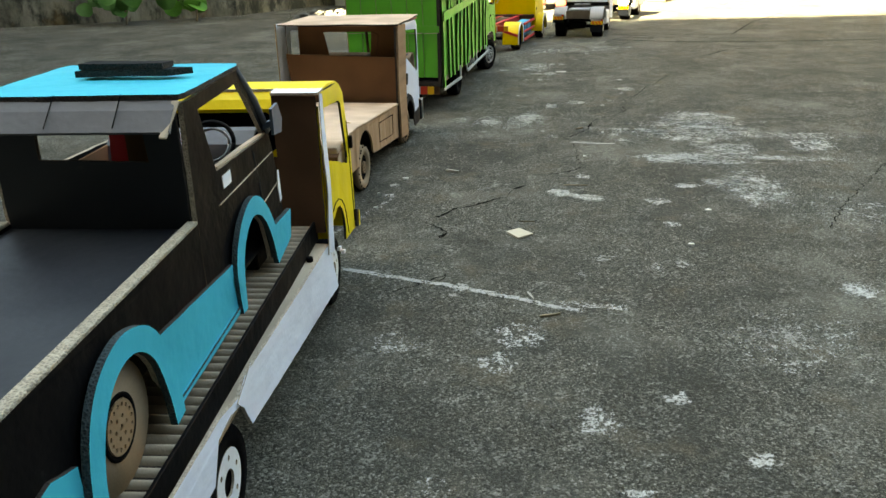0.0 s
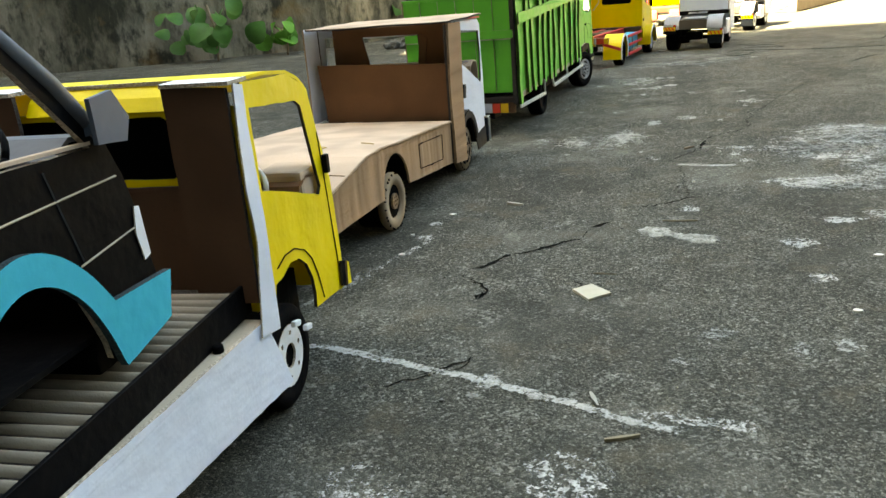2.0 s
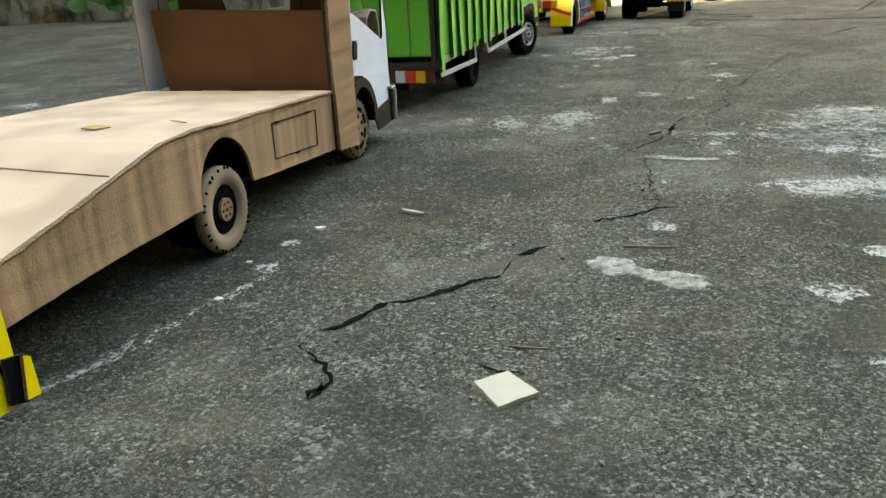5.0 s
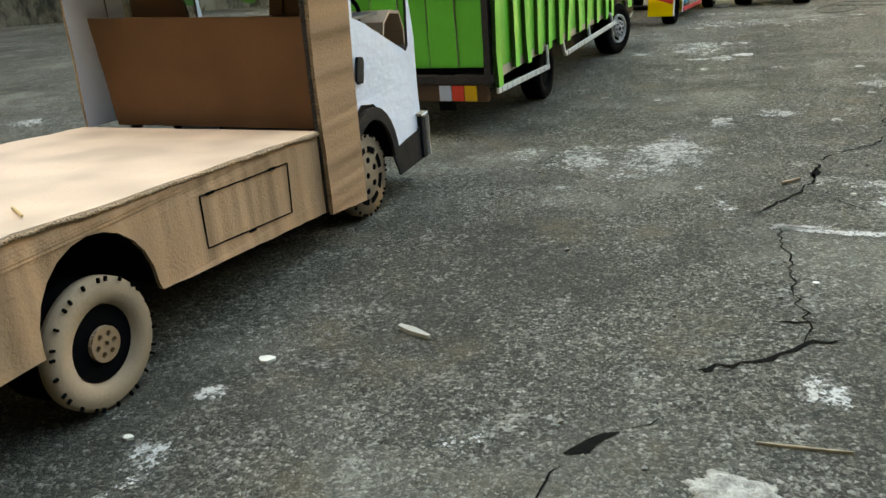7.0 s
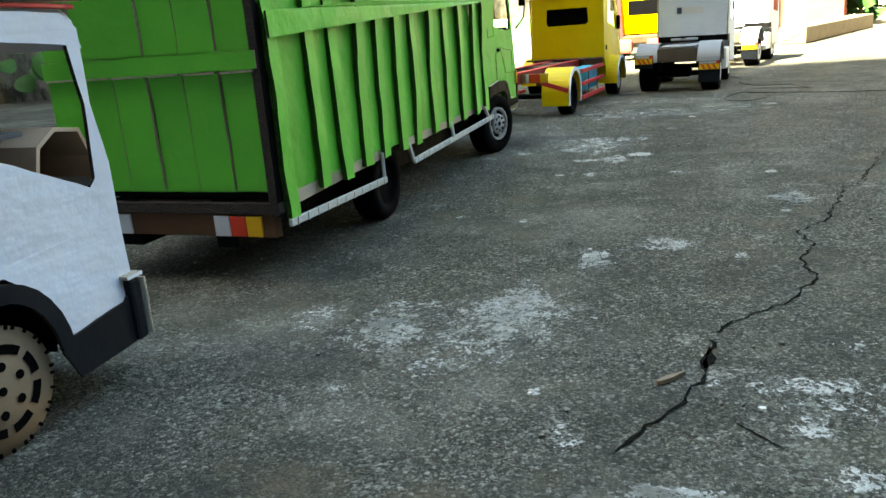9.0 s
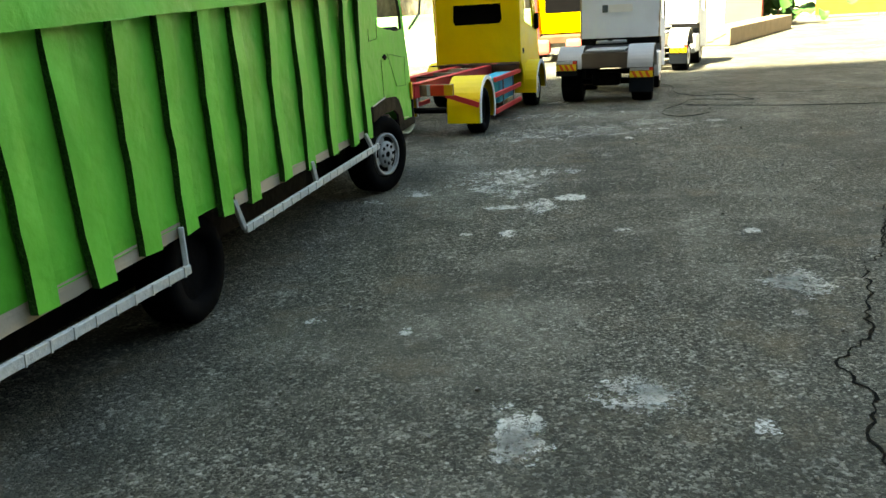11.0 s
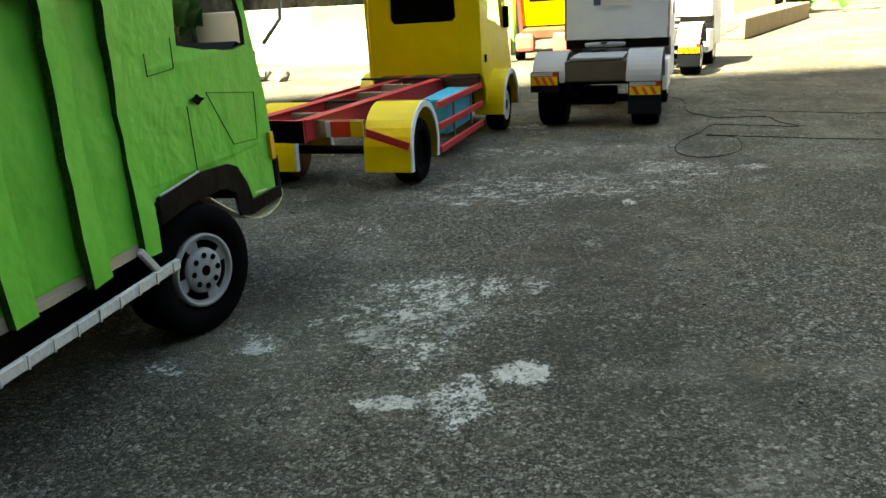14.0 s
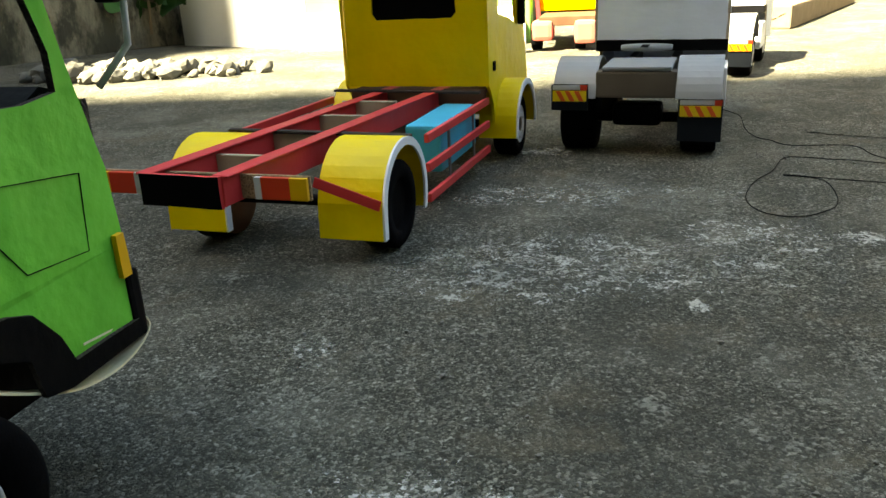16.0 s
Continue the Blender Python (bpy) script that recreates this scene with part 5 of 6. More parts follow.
def mudflap(t, x0, x1, ztop, zbot, y=0.0):
    f = part("mud_flap", plate([(x0, zbot), (x1, zbot), (x1, ztop), (x0, ztop)], (), "y", y - 0.004, 0.002, seed=161), [NAVY, EDGE_DARK], t, "dark grey mud flap")
    zt = ztop - 0.008
    part("flap_sticker", block(x0 + 0.002, x1 - 0.002, y - 0.0058, y - 0.0045, zt - 0.014, zt, 0.0002), HAZ_Y, f, "yellow hazard sticker")
    n = 3
    for i in range(n):
        xx = x0 + 0.006 + (x1 - x0 - 0.012) * i / n
        part("hazard_bar", plate([(xx + 0.007, zt - 0.0135), (xx + 0.013, zt - 0.0135), (xx + 0.006, zt - 0.0005), (xx, zt - 0.0005)], (), "y", y - 0.0068, 0.001, 0.1, 0, 162 + i, 0), [HAZ_R, HAZ_R], f)
    part("lamp_strip", block(x0 + 0.002, x1 - 0.010, y - 0.006, y - 0.0045, ztop - 0.007, ztop - 0.001, 0.0002), LAMPWHITE, f)
    part("lamp_tip", block(x1 - 0.010, x1 - 0.001, y - 0.006, y - 0.0045, ztop - 0.008, ztop - 0.001, 0.0002), LAMPRED, f)


def white_tractor(m, label):
    t = thing("white_tractor", m, label, "toy truck", "cardboard trucks in a row")
    W = 0.213
    for x0 in (-0.056, -W):
        fender(t, x0, 0.056, 0.055, 0.062, 0.064, 10, 165, GREYCARD, None, "glossy grey card mudguard")
    mudflap(t, -0.052, 0.002, 0.078, 0.024)
    mudflap(t, -W, -0.165, 0.098, 0.064, -0.012)
    part("rear_beam", block(-0.158, -0.056, 0.0, 0.03, 0.078, 0.112, 0.003), BEAMCARD, t, "dark rear cross beam")
    part("deck_plate", block(-0.150, -0.062, 0.0, 0.10, 0.1125, 0.118, 0.002), GREYCARD, t, "pale grey deck plate")
    plate5 = part("fifth_wheel", lathe([(0, 0.002), (0, 0.036), (0.006, 0.036), (0.006, 0.002)], 30), GREYCARD, t, "pale grey coupling plate")
    plate5.matrix_local = pose(-0.107, 0.135, 0.125, 0, -90, 0) @ Matrix.Diagonal((1, 0.7, 1, 1))
    part("coupling_slot", block(-0.112, -0.102, 0.10, 0.13, 0.1315, 0.1325, 0.0002), INK, t)
    for x in (-0.075, -0.14):
        part("frame_rail", block(x - 0.006, x + 0.006, 0.03, 0.50, 0.075, 0.100, 0.001), GREYBLACK, t)
    part("cab_rear", plate([(-0.183, 0.135), (0.0, 0.134), (0.0, 0.275), (-0.183, 0.275)], (), "y", 0.175, 0.004, seed=171), [CABWHITE_LIT, EDGE_PALE], t, "white papered cab rear wall")
    part("rear_sign", block(-0.118, -0.062, 0.1725, 0.174, 0.194, 0.212, 0.0003), WHITE_HARD, t)
    part("rear_sign_mark", block(-0.133, -0.120, 0.1725, 0.174, 0.195, 0.212, 0.0003), SLATE, t)
    part("cab_sill", block(-0.185, 0.002, 0.176, 0.36, 0.118, 0.134, 0.001), BLACK, t)
    sd = [(0.175, 0.134), (0.22, 0.134), (0.24, 0.06), (0.37, 0.05), (0.375, 0.14), (0.35, 0.22), (0.33, 0.275), (0.175, 0.275)]
    for x, s in ((-0.001, 172), (-0.187, 173)):
        part("cab_side", plate(sd, [[(0.25, 0.175), (0.34, 0.165), (0.325, 0.24), (0.25, 0.25)]], "x", x, 0.004, seed=s), [WHITE, EDGE_PALE], t, "white cab side with cut-out window")
    part("cab_roof", plate([(-0.187, 0.173), (0.003, 0.173), (0.003, 0.332), (-0.187, 0.332)], (), "z", 0.275, 0.003, seed=174), [WHITE, EDGE_PALE], t, "white cab roof")
    part("cab_front", plate([(-0.183, 0.05), (-0.001, 0.05), (-0.001, 0.16), (-0.183, 0.16)], (), "y", 0.368, 0.004, seed=175), [WHITE, EDGE_PALE], t, "white cab front")
    part("side_tank", block(-0.03, 0.004, 0.13, 0.22, 0.045, 0.10, 0.004), WHITE_HARD, t)
    for y, st in ((0.055, "white"), (0.30, "white")):
        wheel(t, -0.004, y, 0.044, 0.044, 0.045, 1, st, "black foam wheel with white rim")
        wheel(t, -W + 0.006, y, 0.044, 0.044, 0.045, -1, st, "black foam wheel with white rim")
        part("axle", tube([(-W + 0.03, y, 0.044), (-0.02, y, 0.044)], 0.007), BLACK, t)
    part("diff", block(-0.14, -0.075, 0.03, 0.07, 0.035, 0.065, 0.008), BLACK, t)
    return t


white_tractor(pose(0.486, 3.57, 0, 0, 0, -15), "white papered cardboard tractor truck with grey mudguards on asphalt")
white_tractor(pose(0.718, 4.25, 0, 0, 0, -22), "farther white cardboard tractor truck, half in sunlight")


# ---- background ----
def mossy():
    m, nt, b = nodes_of("mossy_plaster", 0.95, 0, 0.2)
    co = coords(nt)
    n1 = noise_tex(nt, co, 3.0, 8, 0.7, (1, 1, 0.45))
    n2 = noise_tex(nt, co, 14, 6, 0.65, (1, 1, 0.5))
    n3 = noise_tex(nt, co, 5, 5, 0.6)
    c = mix(nt, ramp(nt, n1, [(0.40, (0, 0, 0)), (0.62, (1, 1, 1))]), (0.055, 0.055, 0.040), (0.36, 0.33, 0.26))
    c = mix(nt, ramp(nt, n2, [(0.50, (0, 0, 0)), (0.62, (0.85,) * 3)]), c, (0.030, 0.032, 0.026))
    c = mix(nt, ramp(nt, n3, [(0.56, (0, 0, 0)), (0.70, (0.6,) * 3)]), c, (0.24, 0.15, 0.06))
    nt.links.new(c, b.inputs["Base Color"])
    bump(nt, b, n2, 0.7, 0.02)
    return m


MOSSY = mossy()
WALLWHITE = plain("whitewash", (0.80, 0.80, 0.76), 0.9, 0, 0.12, 5, 0.3)
WALLGREEN = plain("green_wash", (0.16, 0.36, 0.13), 0.85, 0, 0.3, 8, 0.3)
WALLGREY = plain("grey_concrete", (0.42, 0.43, 0.43), 0.9, 0, 0.3, 14, 0.4)
CREAMWALL = plain("cream_wash", (0.70, 0.62, 0.44), 0.9, 0, 0.15, 4, 0.3)
PINK = plain("faded_red_wash", (0.45, 0.11, 0.085), 0.85, 0, 0.25, 5, 0.3)
RUST = plain("rusty_orange", (0.33, 0.12, 0.02), 0.8, 0, 0.5, 12, 0.4)
TIMBER = plain("old_timber", (0.21, 0.16, 0.11), 0.9, 0, 0.35, 18, 0.6)
STONE = plain("rubble_stone", (0.12, 0.118, 0.105), 0.95, 0, 0.5, 25, 0.8)
LEAF = plain("leaf_green", (0.07, 0.22, 0.03), 0.5, 0, 0.45, 18, 0.3)
LEAF_MID = plain("leaf_mid", (0.045, 0.14, 0.028), 0.5, 0, 0.45, 18, 0.3)
LEAF_DARK = plain("leaf_dark", (0.03, 0.09, 0.02), 0.55, 0, 0.45, 18, 0.3)


def wall_run(name, pts, h, th, mat, label):
    """A wall along a line of points on the ground, with thickness behind it."""
    bm = bmesh.new()
    rows = []
    for i, p in enumerate(pts):
        a, b = Vector(pts[max(i - 1, 0)]), Vector(pts[min(i + 1, len(pts) - 1)])
        nr = Vector((-(b - a).y, (b - a).x)).normalized() * th
        rows.append([bm.verts.new(q) for q in ((p[0], p[1], -0.02), (p[0], p[1], h), (p[0] + nr.x, p[1] + nr.y, h), (p[0] + nr.x, p[1] + nr.y, -0.02))])
    for r, s in zip(rows, rows[1:]):
        for i in range(4):
            bm.faces.new((r[i], r[(i + 1) % 4], s[(i + 1) % 4], s[i]))
    bm.faces.new(rows[0])
    bm.faces.new(rows[-1])
    return tagged(link_mesh(name, bm, mat), label, "wall", kind="structure")


wall_run("wall_north", [(-9, 3.4), (-2.6, 4.6), (-1.5, 5.0), (-1.02, 5.72), (0.3, 5.75), (0.9, 6.3)], 2.4, 0.15, MOSSY, "tall old wall, plaster blackened by moss and damp")
wall_run("wall_far", [(0.9, 7.4), (2.2, 8.6), (9, 7.2)], 1.8, 0.15, CREAMWALL, "sunlit cream washed wall")


def leafy(name, x, y, z, r, count, size, mat, label, seed, stem=True):
    t = thing(name, pose(x, y, z), label, "plant")
    rnd = random.Random(seed)
    bm = bmesh.new()
    for i in range(count):
        p = Vector((rnd.gauss(0, r), rnd.gauss(0, r * 0.5), abs(rnd.gauss(r * 0.9, r * 0.6))))
        m = Matrix.Translation(p) @ Euler((rnd.uniform(0.3, 1.6), rnd.uniform(-0.7, 0.7), rnd.uniform(-1.2, 1.2))).to_matrix().to_4x4()
        s = size * rnd.uniform(0.6, 1.2)
        prev = None
        for k in range(7):
            f = k / 6
            w = s * 0.55 * math.sin(math.pi * min(1, f * 0.93 + 0.05)) ** 0.7 * (1 - 0.35 * f)
            zz = s * 0.15 * math.sin(f * 3)
            row = [bm.verts.new(m @ Vector((-w, s * f, zz + w * 0.25))), bm.verts.new(m @ Vector((0, s * f, zz))), bm.verts.new(m @ Vector((w, s * f, zz + w * 0.25)))]
            if prev:
                for j in range(2):
                    fc = bm.faces.new((prev[j], prev[j + 1], row[j + 1], row[j]))
                    fc.smooth = True
            prev = row
    part("leaves", bm, mat, t)
    if stem:
        part("stem", tube([(0, 0, -0.05), (0.01, 0, r), (-0.02, 0.01, r * 2)], 0.006), TIMBER, t)
    return t


leafy("wall_plant", -2.02, 4.60, 0.04, 0.13, 26, 0.11, LEAF_MID, "broad-leaved plant growing from the mossy wall", 3)
leafy("wall_plant", -1.66, 4.72, 0.02, 0.06, 12, 0.11, LEAF, "broad-leaved weed at the foot of the wall", 4)
leafy("wall_plant", -0.45, 5.62, 0.26, 0.06, 12, 0.11, LEAF, "bright green plant hanging over the low wall", 5)
leafy("shrub", 1.85, 6.85, 0.0, 0.14, 90, 0.09, LEAF_DARK, "dark green shrub beside the timber beam", 6)
leafy("wall_plant", -1.1, 5.55, 0.1, 0.10, 26, 0.10, LEAF_DARK, "dark leaves along the wall corner", 8)

# low whitewashed wall with green and grey stretches
low = thing("low_wall", pose(0, 0, 0), "low whitewashed wall with a green and grey stretch", "wall", kind="structure")


def slab(name, x0, y0, x1, y1, th, z0, z1, mat, parent, label=""):
    d = Vector((x1 - x0, y1 - y0, 0))
    nr = Vector((-d.y, d.x, 0)).normalized() * th / 2
    c = Vector(((x0 + x1) / 2, (y0 + y1) / 2, 0)) + nr
    bm = block(-d.length / 2, d.length / 2, -th / 2, th / 2, z0, z1, 0.006)
    bmesh.ops.transform(bm, matrix=Matrix.Translation(c) @ Matrix.Rotation(math.atan2(d.y, d.x), 4, "Z"), verts=bm.verts)
    return part(name, bm, mat, parent, label)


slab("wall_block", -1.0, 5.60, -0.44, 5.26, 0.12, -0.02, 0.20, WALLWHITE, low, "whitewashed stretch")
slab("wall_block", -0.44, 5.26, 0.30, 5.18, 0.12, -0.02, 0.20, WALLGREEN, low, "green washed stretch")
slab("wall_foot", -0.46, 5.20, 0.26, 5.12, 0.07, -0.02, 0.115, WALLGREY, low, "grey concrete foot")

rub = thing("rubble_heap", pose(-0.78, 4.66, 0), "heap of pale broken rubble at the wall foot", "rubble", kind="stuff")
bm = bmesh.new()
rnd = random.Random(11)
for i in range(120):
    s = rnd.uniform(0.006, 0.028)
    g = bmesh.ops.create_icosphere(bm, subdivisions=2, radius=s, matrix=pose(rnd.gauss(0, 0.13), rnd.gauss(0, 0.05), s * 0.4 + abs(rnd.gauss(0, 0.008)), rnd.uniform(0, 90), rnd.uniform(0, 90), 0))
    for v in g["verts"]:
        v.co += Vector((1, 1, 0.6)) * s * 0.7 * noise.noise(v.co * 60)
part("stones", bm, STONE, rub)

beam = thing("timber_beam", pose(1.03, 5.33, 0, 0, 0, -30), "weathered squared timber beam lying on the yard", "beam")
part("beam", block(0.0, 0.12, 0, 1.28, 0, 0.075, 0.006), TIMBER, beam)
for i in range(3):
    part("split", bar((0.02 + 0.03 * i, -0.0006, 0.015 + 0.012 * i), (0.05 + 0.025 * i, -0.0006, 0.02 + 0.015 * i), 0.001, 0.002, bev=0), CRACK, beam)

shed = thing("red_shed", pose(1.45, 6.7, 0, 0, 0, -20), "faded red painted shed in the sun", "shed", kind="structure")
part("shed_wall", block(-0.35, 0.25, 0, 0.5, 0, 0.6, 0.004), PINK, shed)
part("shed_door", block(-0.1, 0.05, -0.004, 0, 0, 0.4, 0.002), CREAMWALL, shed)

bench = thing("rusty_bench", pose(2.45, 7.5, 0, 0, 0, -15), "low rusty orange metal gate leaf lying by the wall", "gate")
part("gate_panel", block(-0.12, 0.7, 0, 0.03, 0.02, 0.20, 0.003), RUST, bench)
for x in (-0.1, 0.28, 0.66):
    part("gate_foot", block(x - 0.01, x + 0.01, 0.0, 0.03, 0, 0.02, 0.001), TIMBER, bench)

# a second yellow truck and a red one far behind, seen past the tractor
far = thing("yellow_lorry", pose(0.28, 5.02, 0, 0, 0, -8), "far yellow cardboard lorry with red frame in the sun", "toy truck", "cardboard trucks in a row")
part("cab", block(0.03, 0.24, 0.08, 0.28, 0.10, 0.27, 0.006), YELLOW, far)
part("window", block(0.06, 0.21, 0.078, 0.081, 0.18, 0.24, 0.001), INK, far)
part("frame", block(0.05, 0.22, -0.1, 0.3, 0.07, 0.095, 0.002), DARKCARD, far)
part("red_post", bar((0.035, 0.07, 0.06), (0.02, 0.07, 0.27), 0.014, 0.012), RED, far)
part("mudguard", block(0.03, 0.09, -0.12, -0.03, 0.03, 0.085, 0.012), PINK, far)
part("mudguard", block(0.15, 0.21, -0.12, -0.03, 0.02, 0.085, 0.012), PINK, far)
part("rear_board", block(-0.03, 0.015, -0.14, -0.12, 0.0, 0.10, 0.002), WHITE_HARD, far)
for x in (0.055, 0.18):
    wheel(far, x, -0.05, 0.03, 0.03, 0.03, 1, "dark")
    wheel(far, x, 0.22, 0.03, 0.03, 0.03, 1, "dark")

# unseen tall walls added behind the camera to cast the row's shade; dark against bounce
SHADE_WALL = plain("shade_wall_dark", (0.045, 0.044, 0.040), 0.9, 0, 0.15, 2, 0.2)
tagged(link_mesh("shade_wall_south", block(-10.35, 14, -3.3, -3.0, 0, 16.2, 0), SHADE_WALL), "added unseen tall wall that shades the yard", "wall", kind="structure")
tagged(link_mesh("shade_wall_southwest", block(-26, -10.353, -3.3, -3.0, 0, 23.0, 0), SHADE_WALL), "added unseen taller wall that shades the mossy wall", "wall", kind="structure")
# unseen dark side walls, added to hold back sky light and stray sun
tagged(link_mesh("shade_wall_west", block(-3.6, -3.3, -3.0, 0.5, 0, 1.5, 0), SHADE_WALL), "added unseen dark wall that blocks western sky light", "wall", kind="structure")
tagged(link_mesh("shade_wall_east", block(3.5, 3.8, -3.0, 6.5, 0, 2.1, 0), SHADE_WALL), "added unseen dark wall that blocks low eastern sky light", "wall", kind="structure")
tagged(link_mesh("shade_wall_west_low", block(-3.6, -3.3, 0.503, 1.7, 0, 1.2, 0), SHADE_WALL), "added unseen dark lower wall that blocks western sky light", "wall", kind="structure")
tagged(link_mesh("shade_wall_northwest", block(-3.6, -3.3, 1.703, 3.9, 0, 4.8, 0), SHADE_WALL), "added unseen dark wall that keeps sun off the mossy wall's foot", "wall", kind="structure")

# ---- loose bits on the ground ----
cable = thing("cable", pose(0, 0, 0), "thin black electric cable lying in loops on the asphalt", "cable")
loop = [(0.56, 3.97), (0.578, 3.90), (0.594, 3.873), (0.586, 3.819), (0.567, 3.748), (0.567, 3.673), (0.584, 3.675), (0.586, 3.628), (0.629, 3.629), (0.674, 3.626), (0.680, 3.602), (0.672, 3.560), (0.700, 3.522), (0.684, 3.510), (0.652, 3.540), (0.612, 3.552), (0.572, 3.576), (0.556, 3.549), (0.532, 3.493), (0.505, 3.470), (0.470, 3.398), (0.467, 3.360), (0.474, 3.332), (0.502, 3.314), (0.534, 3.336), (0.555, 3.354), (0.568, 3.395), (0.577, 3.439), (0.574, 3.466), (0.536, 3.478), (0.540, 3.486), (0.585, 3.457), (0.619, 3.446), (0.651, 3.428), (0.724, 3.394), (0.95, 3.34), (1.6, 3.32), (2.6, 3.4)]
cv = bpy.data.curves.new("cable_line", "CURVE")
cv.dimensions, cv.bevel_depth = "3D", 0.00055
sp = cv.splines.new("NURBS")
sp.points.add(len(loop) - 1)
for p, q in zip(sp.points, loop):
    p.co = (*q, 0.0018, 1)
sp.use_endpoint_u = True
cv.materials.append(INK)
dg = new("cable_tmp", cv)
me = bpy.data.meshes.new_from_object(dg.evaluated_get(bpy.context.evaluated_depsgraph_get()))
bpy.data.objects.remove(dg)
cob = new("wire", me)
cob.parent = cable
cob["label"] = "thin black wire"


def solid(name, pts, th, mat, label, category, z=0.0, seed=1):
    """A small flat loose piece of any outline lying on the ground."""
    cx, cy = sum(p[0] for p in pts) / len(pts), sum(p[1] for p in pts) / len(pts)
    ob = link_mesh(name, plate([(p[0] - cx, p[1] - cy) for p in pts], (), "z", 0.0, th, 0.006, 0.0004, seed), [mat, mat])
    ob.matrix_world = pose(cx, cy, z)
    return tagged(ob, label, category)


def stick(name, a, b, w, th, mat, label, category, seed=1):
    a, b = Vector(a), Vector(b)
    n = Vector((-(b - a).y, (b - a).x)).normalized() * w / 2
    m = a.lerp(b, 0.45)
    return solid(name, [tuple(a + n * 0.5), tuple(a - n * 0.6), tuple(m - n * 1.1), tuple(b - n * 0.4), tuple(b + n * 0.3), tuple(m + n)], th, mat, label, category, 0.0005, seed)


GRIT = plain("loose_grit", (0.20, 0.19, 0.165), 0.9, 0, 0.6, 300, 0.5)
rnd = random.Random(21)
verts, faces = [], []
for i in range(4200):
    s = rnd.choice((0.0007, 0.0009, 0.0012, 0.0016, 0.0021)) * rnd.uniform(0.7, 1.2)
    m = pose(rnd.uniform(-0.32, 1.0), 0.45 + 3.2 * rnd.random(), s * 0.4, rnd.uniform(0, 40), rnd.uniform(0, 40), rnd.uniform(0, 360))
    k = len(verts)
    verts += [tuple(m @ Vector((x * s * rnd.uniform(0.7, 1.3), y * s * rnd.uniform(0.7, 1.3), z * s * 0.8))) for x, y, z in ((1, 0, 0), (0.3, 0.95, 0), (-0.8, 0.6, 0), (-0.8, -0.6, 0), (0.3, -0.95, 0), (0, 0, 1), (0, 0, -1))]
    for j in range(5):
        faces += [(k + j, k + (j + 1) % 5, k + 5), (k + (j + 1) % 5, k + j, k + 6)]
gme = bpy.data.meshes.new("grit")
gme.from_pydata(verts, [], faces)
gme.materials.append(GRIT)
grit = tagged(new("grit", gme), "fine loose grit strewn over the asphalt", "grit", kind="stuff")
TILEMAT = plain("cream_tile", (0.42, 0.39, 0.30), 0.35, 0, 0.12, 90, 0.1)
DRYLEAF = plain("dry_leaf", (0.33, 0.32, 0.27), 0.7, 0, 0.35, 120, 0.6)
STRAW = plain("straw", (0.24, 0.20, 0.13), 0.7, 0, 0.3, 120, 0.4)
CHIP = plain("pale_chip", (0.66, 0.64, 0.56), 0.7, 0, 0.25, 150, 0.4)


solid("tile_fragment", [(-0.019, 1.181), (0.002, 1.195), (0.022, 1.170), (-0.002, 1.152)], 0.003, TILEMAT, "small square cream tile fragment on the asphalt", "tile")
stick("wood_sliver", (0.171, 1.869), (0.190, 1.884), 0.0045, 0.003, TIMBER, "short splinter of pale wood on the asphalt", "stick", 2)
stick("dry_leaf", (-0.124, 1.537), (-0.099, 1.523), 0.006, 0.003, DRYLEAF, "curled grey dry leaf on the asphalt", "leaf", 3)
stick("twig", (0.096, 1.428), (0.141, 1.425), 0.0014, 0.0015, STRAW, "thin dry straw on the asphalt", "twig", 4)
stick("twig", (0.003, 1.233), (0.029, 1.230), 0.0012, 0.0012, STRAW, "thin dry straw on the asphalt", "twig", 5)
stick("paper_sliver", (0.000, 0.957), (0.006, 0.935), 0.004, 0.0015, DRYLEAF, "pale paper sliver beside the chalk line", "paper scrap", 6)
stick("twig", (0.010, 0.885), (0.036, 0.893), 0.003, 0.0025, STRAW, "short dark twig on the asphalt", "twig", 7)
for i, (x, y, r) in enumerate(((-0.2005, 1.484, 0.0055), (-0.242, 1.390, 0.003), (-0.239, 1.309, 0.004), (0.252, 1.123, 0.0045), (0.319, 1.278, 0.005), (0.229, 1.837, 0.0025), (0.160, 1.63, 0.0025))):
    solid("pebble", [(x + r * (1 + 0.25 * math.sin(3 * a + i)) * math.cos(a), y + 0.75 * r * math.sin(a)) for a in [k * math.pi / 5 for k in range(10)]], 0.002, CHIP, "small flat pale pebble on the asphalt", "pebble", 0.0, 10 + i)
smear(0.073, 2.001, 0.045, 0.077, -1, 0, 0.85)
smear(-0.034, 1.967, 0.040, 0.057, -0, 1, 0.72)
smear(0.038, 1.944, 0.060, 0.077, -0, 2, 0.5)
smear(-0.099, 1.993, 0.035, 0.035, -1, 3, 0.5)
smear(-0.015, 2.018, 0.040, 0.019, -1, 4, 0.55)
smear(0.436, 1.837, 0.167, 0.149, -6, 5, 0.62)
smear(0.359, 1.607, 0.133, 0.048, -4, 6, 0.78)
smear(0.461, 1.669, 0.077, 0.083, -4, 7, 0.6)
smear(0.412, 1.926, 0.063, 0.059, -7, 8, 0.6)
smear(0.387, 1.424, 0.045, 0.043, -2, 9, 0.72)
smear(0.247, 1.328, 0.029, 0.021, -1, 10, 0.75)
smear(0.319, 1.413, 0.036, 0.018, -2, 11, 0.6)
smear(0.181, 1.038, 0.012, 0.016, 1, 14, 0.6)
smear(0.223, 1.042, 0.013, 0.013, 1, 15, 0.65)
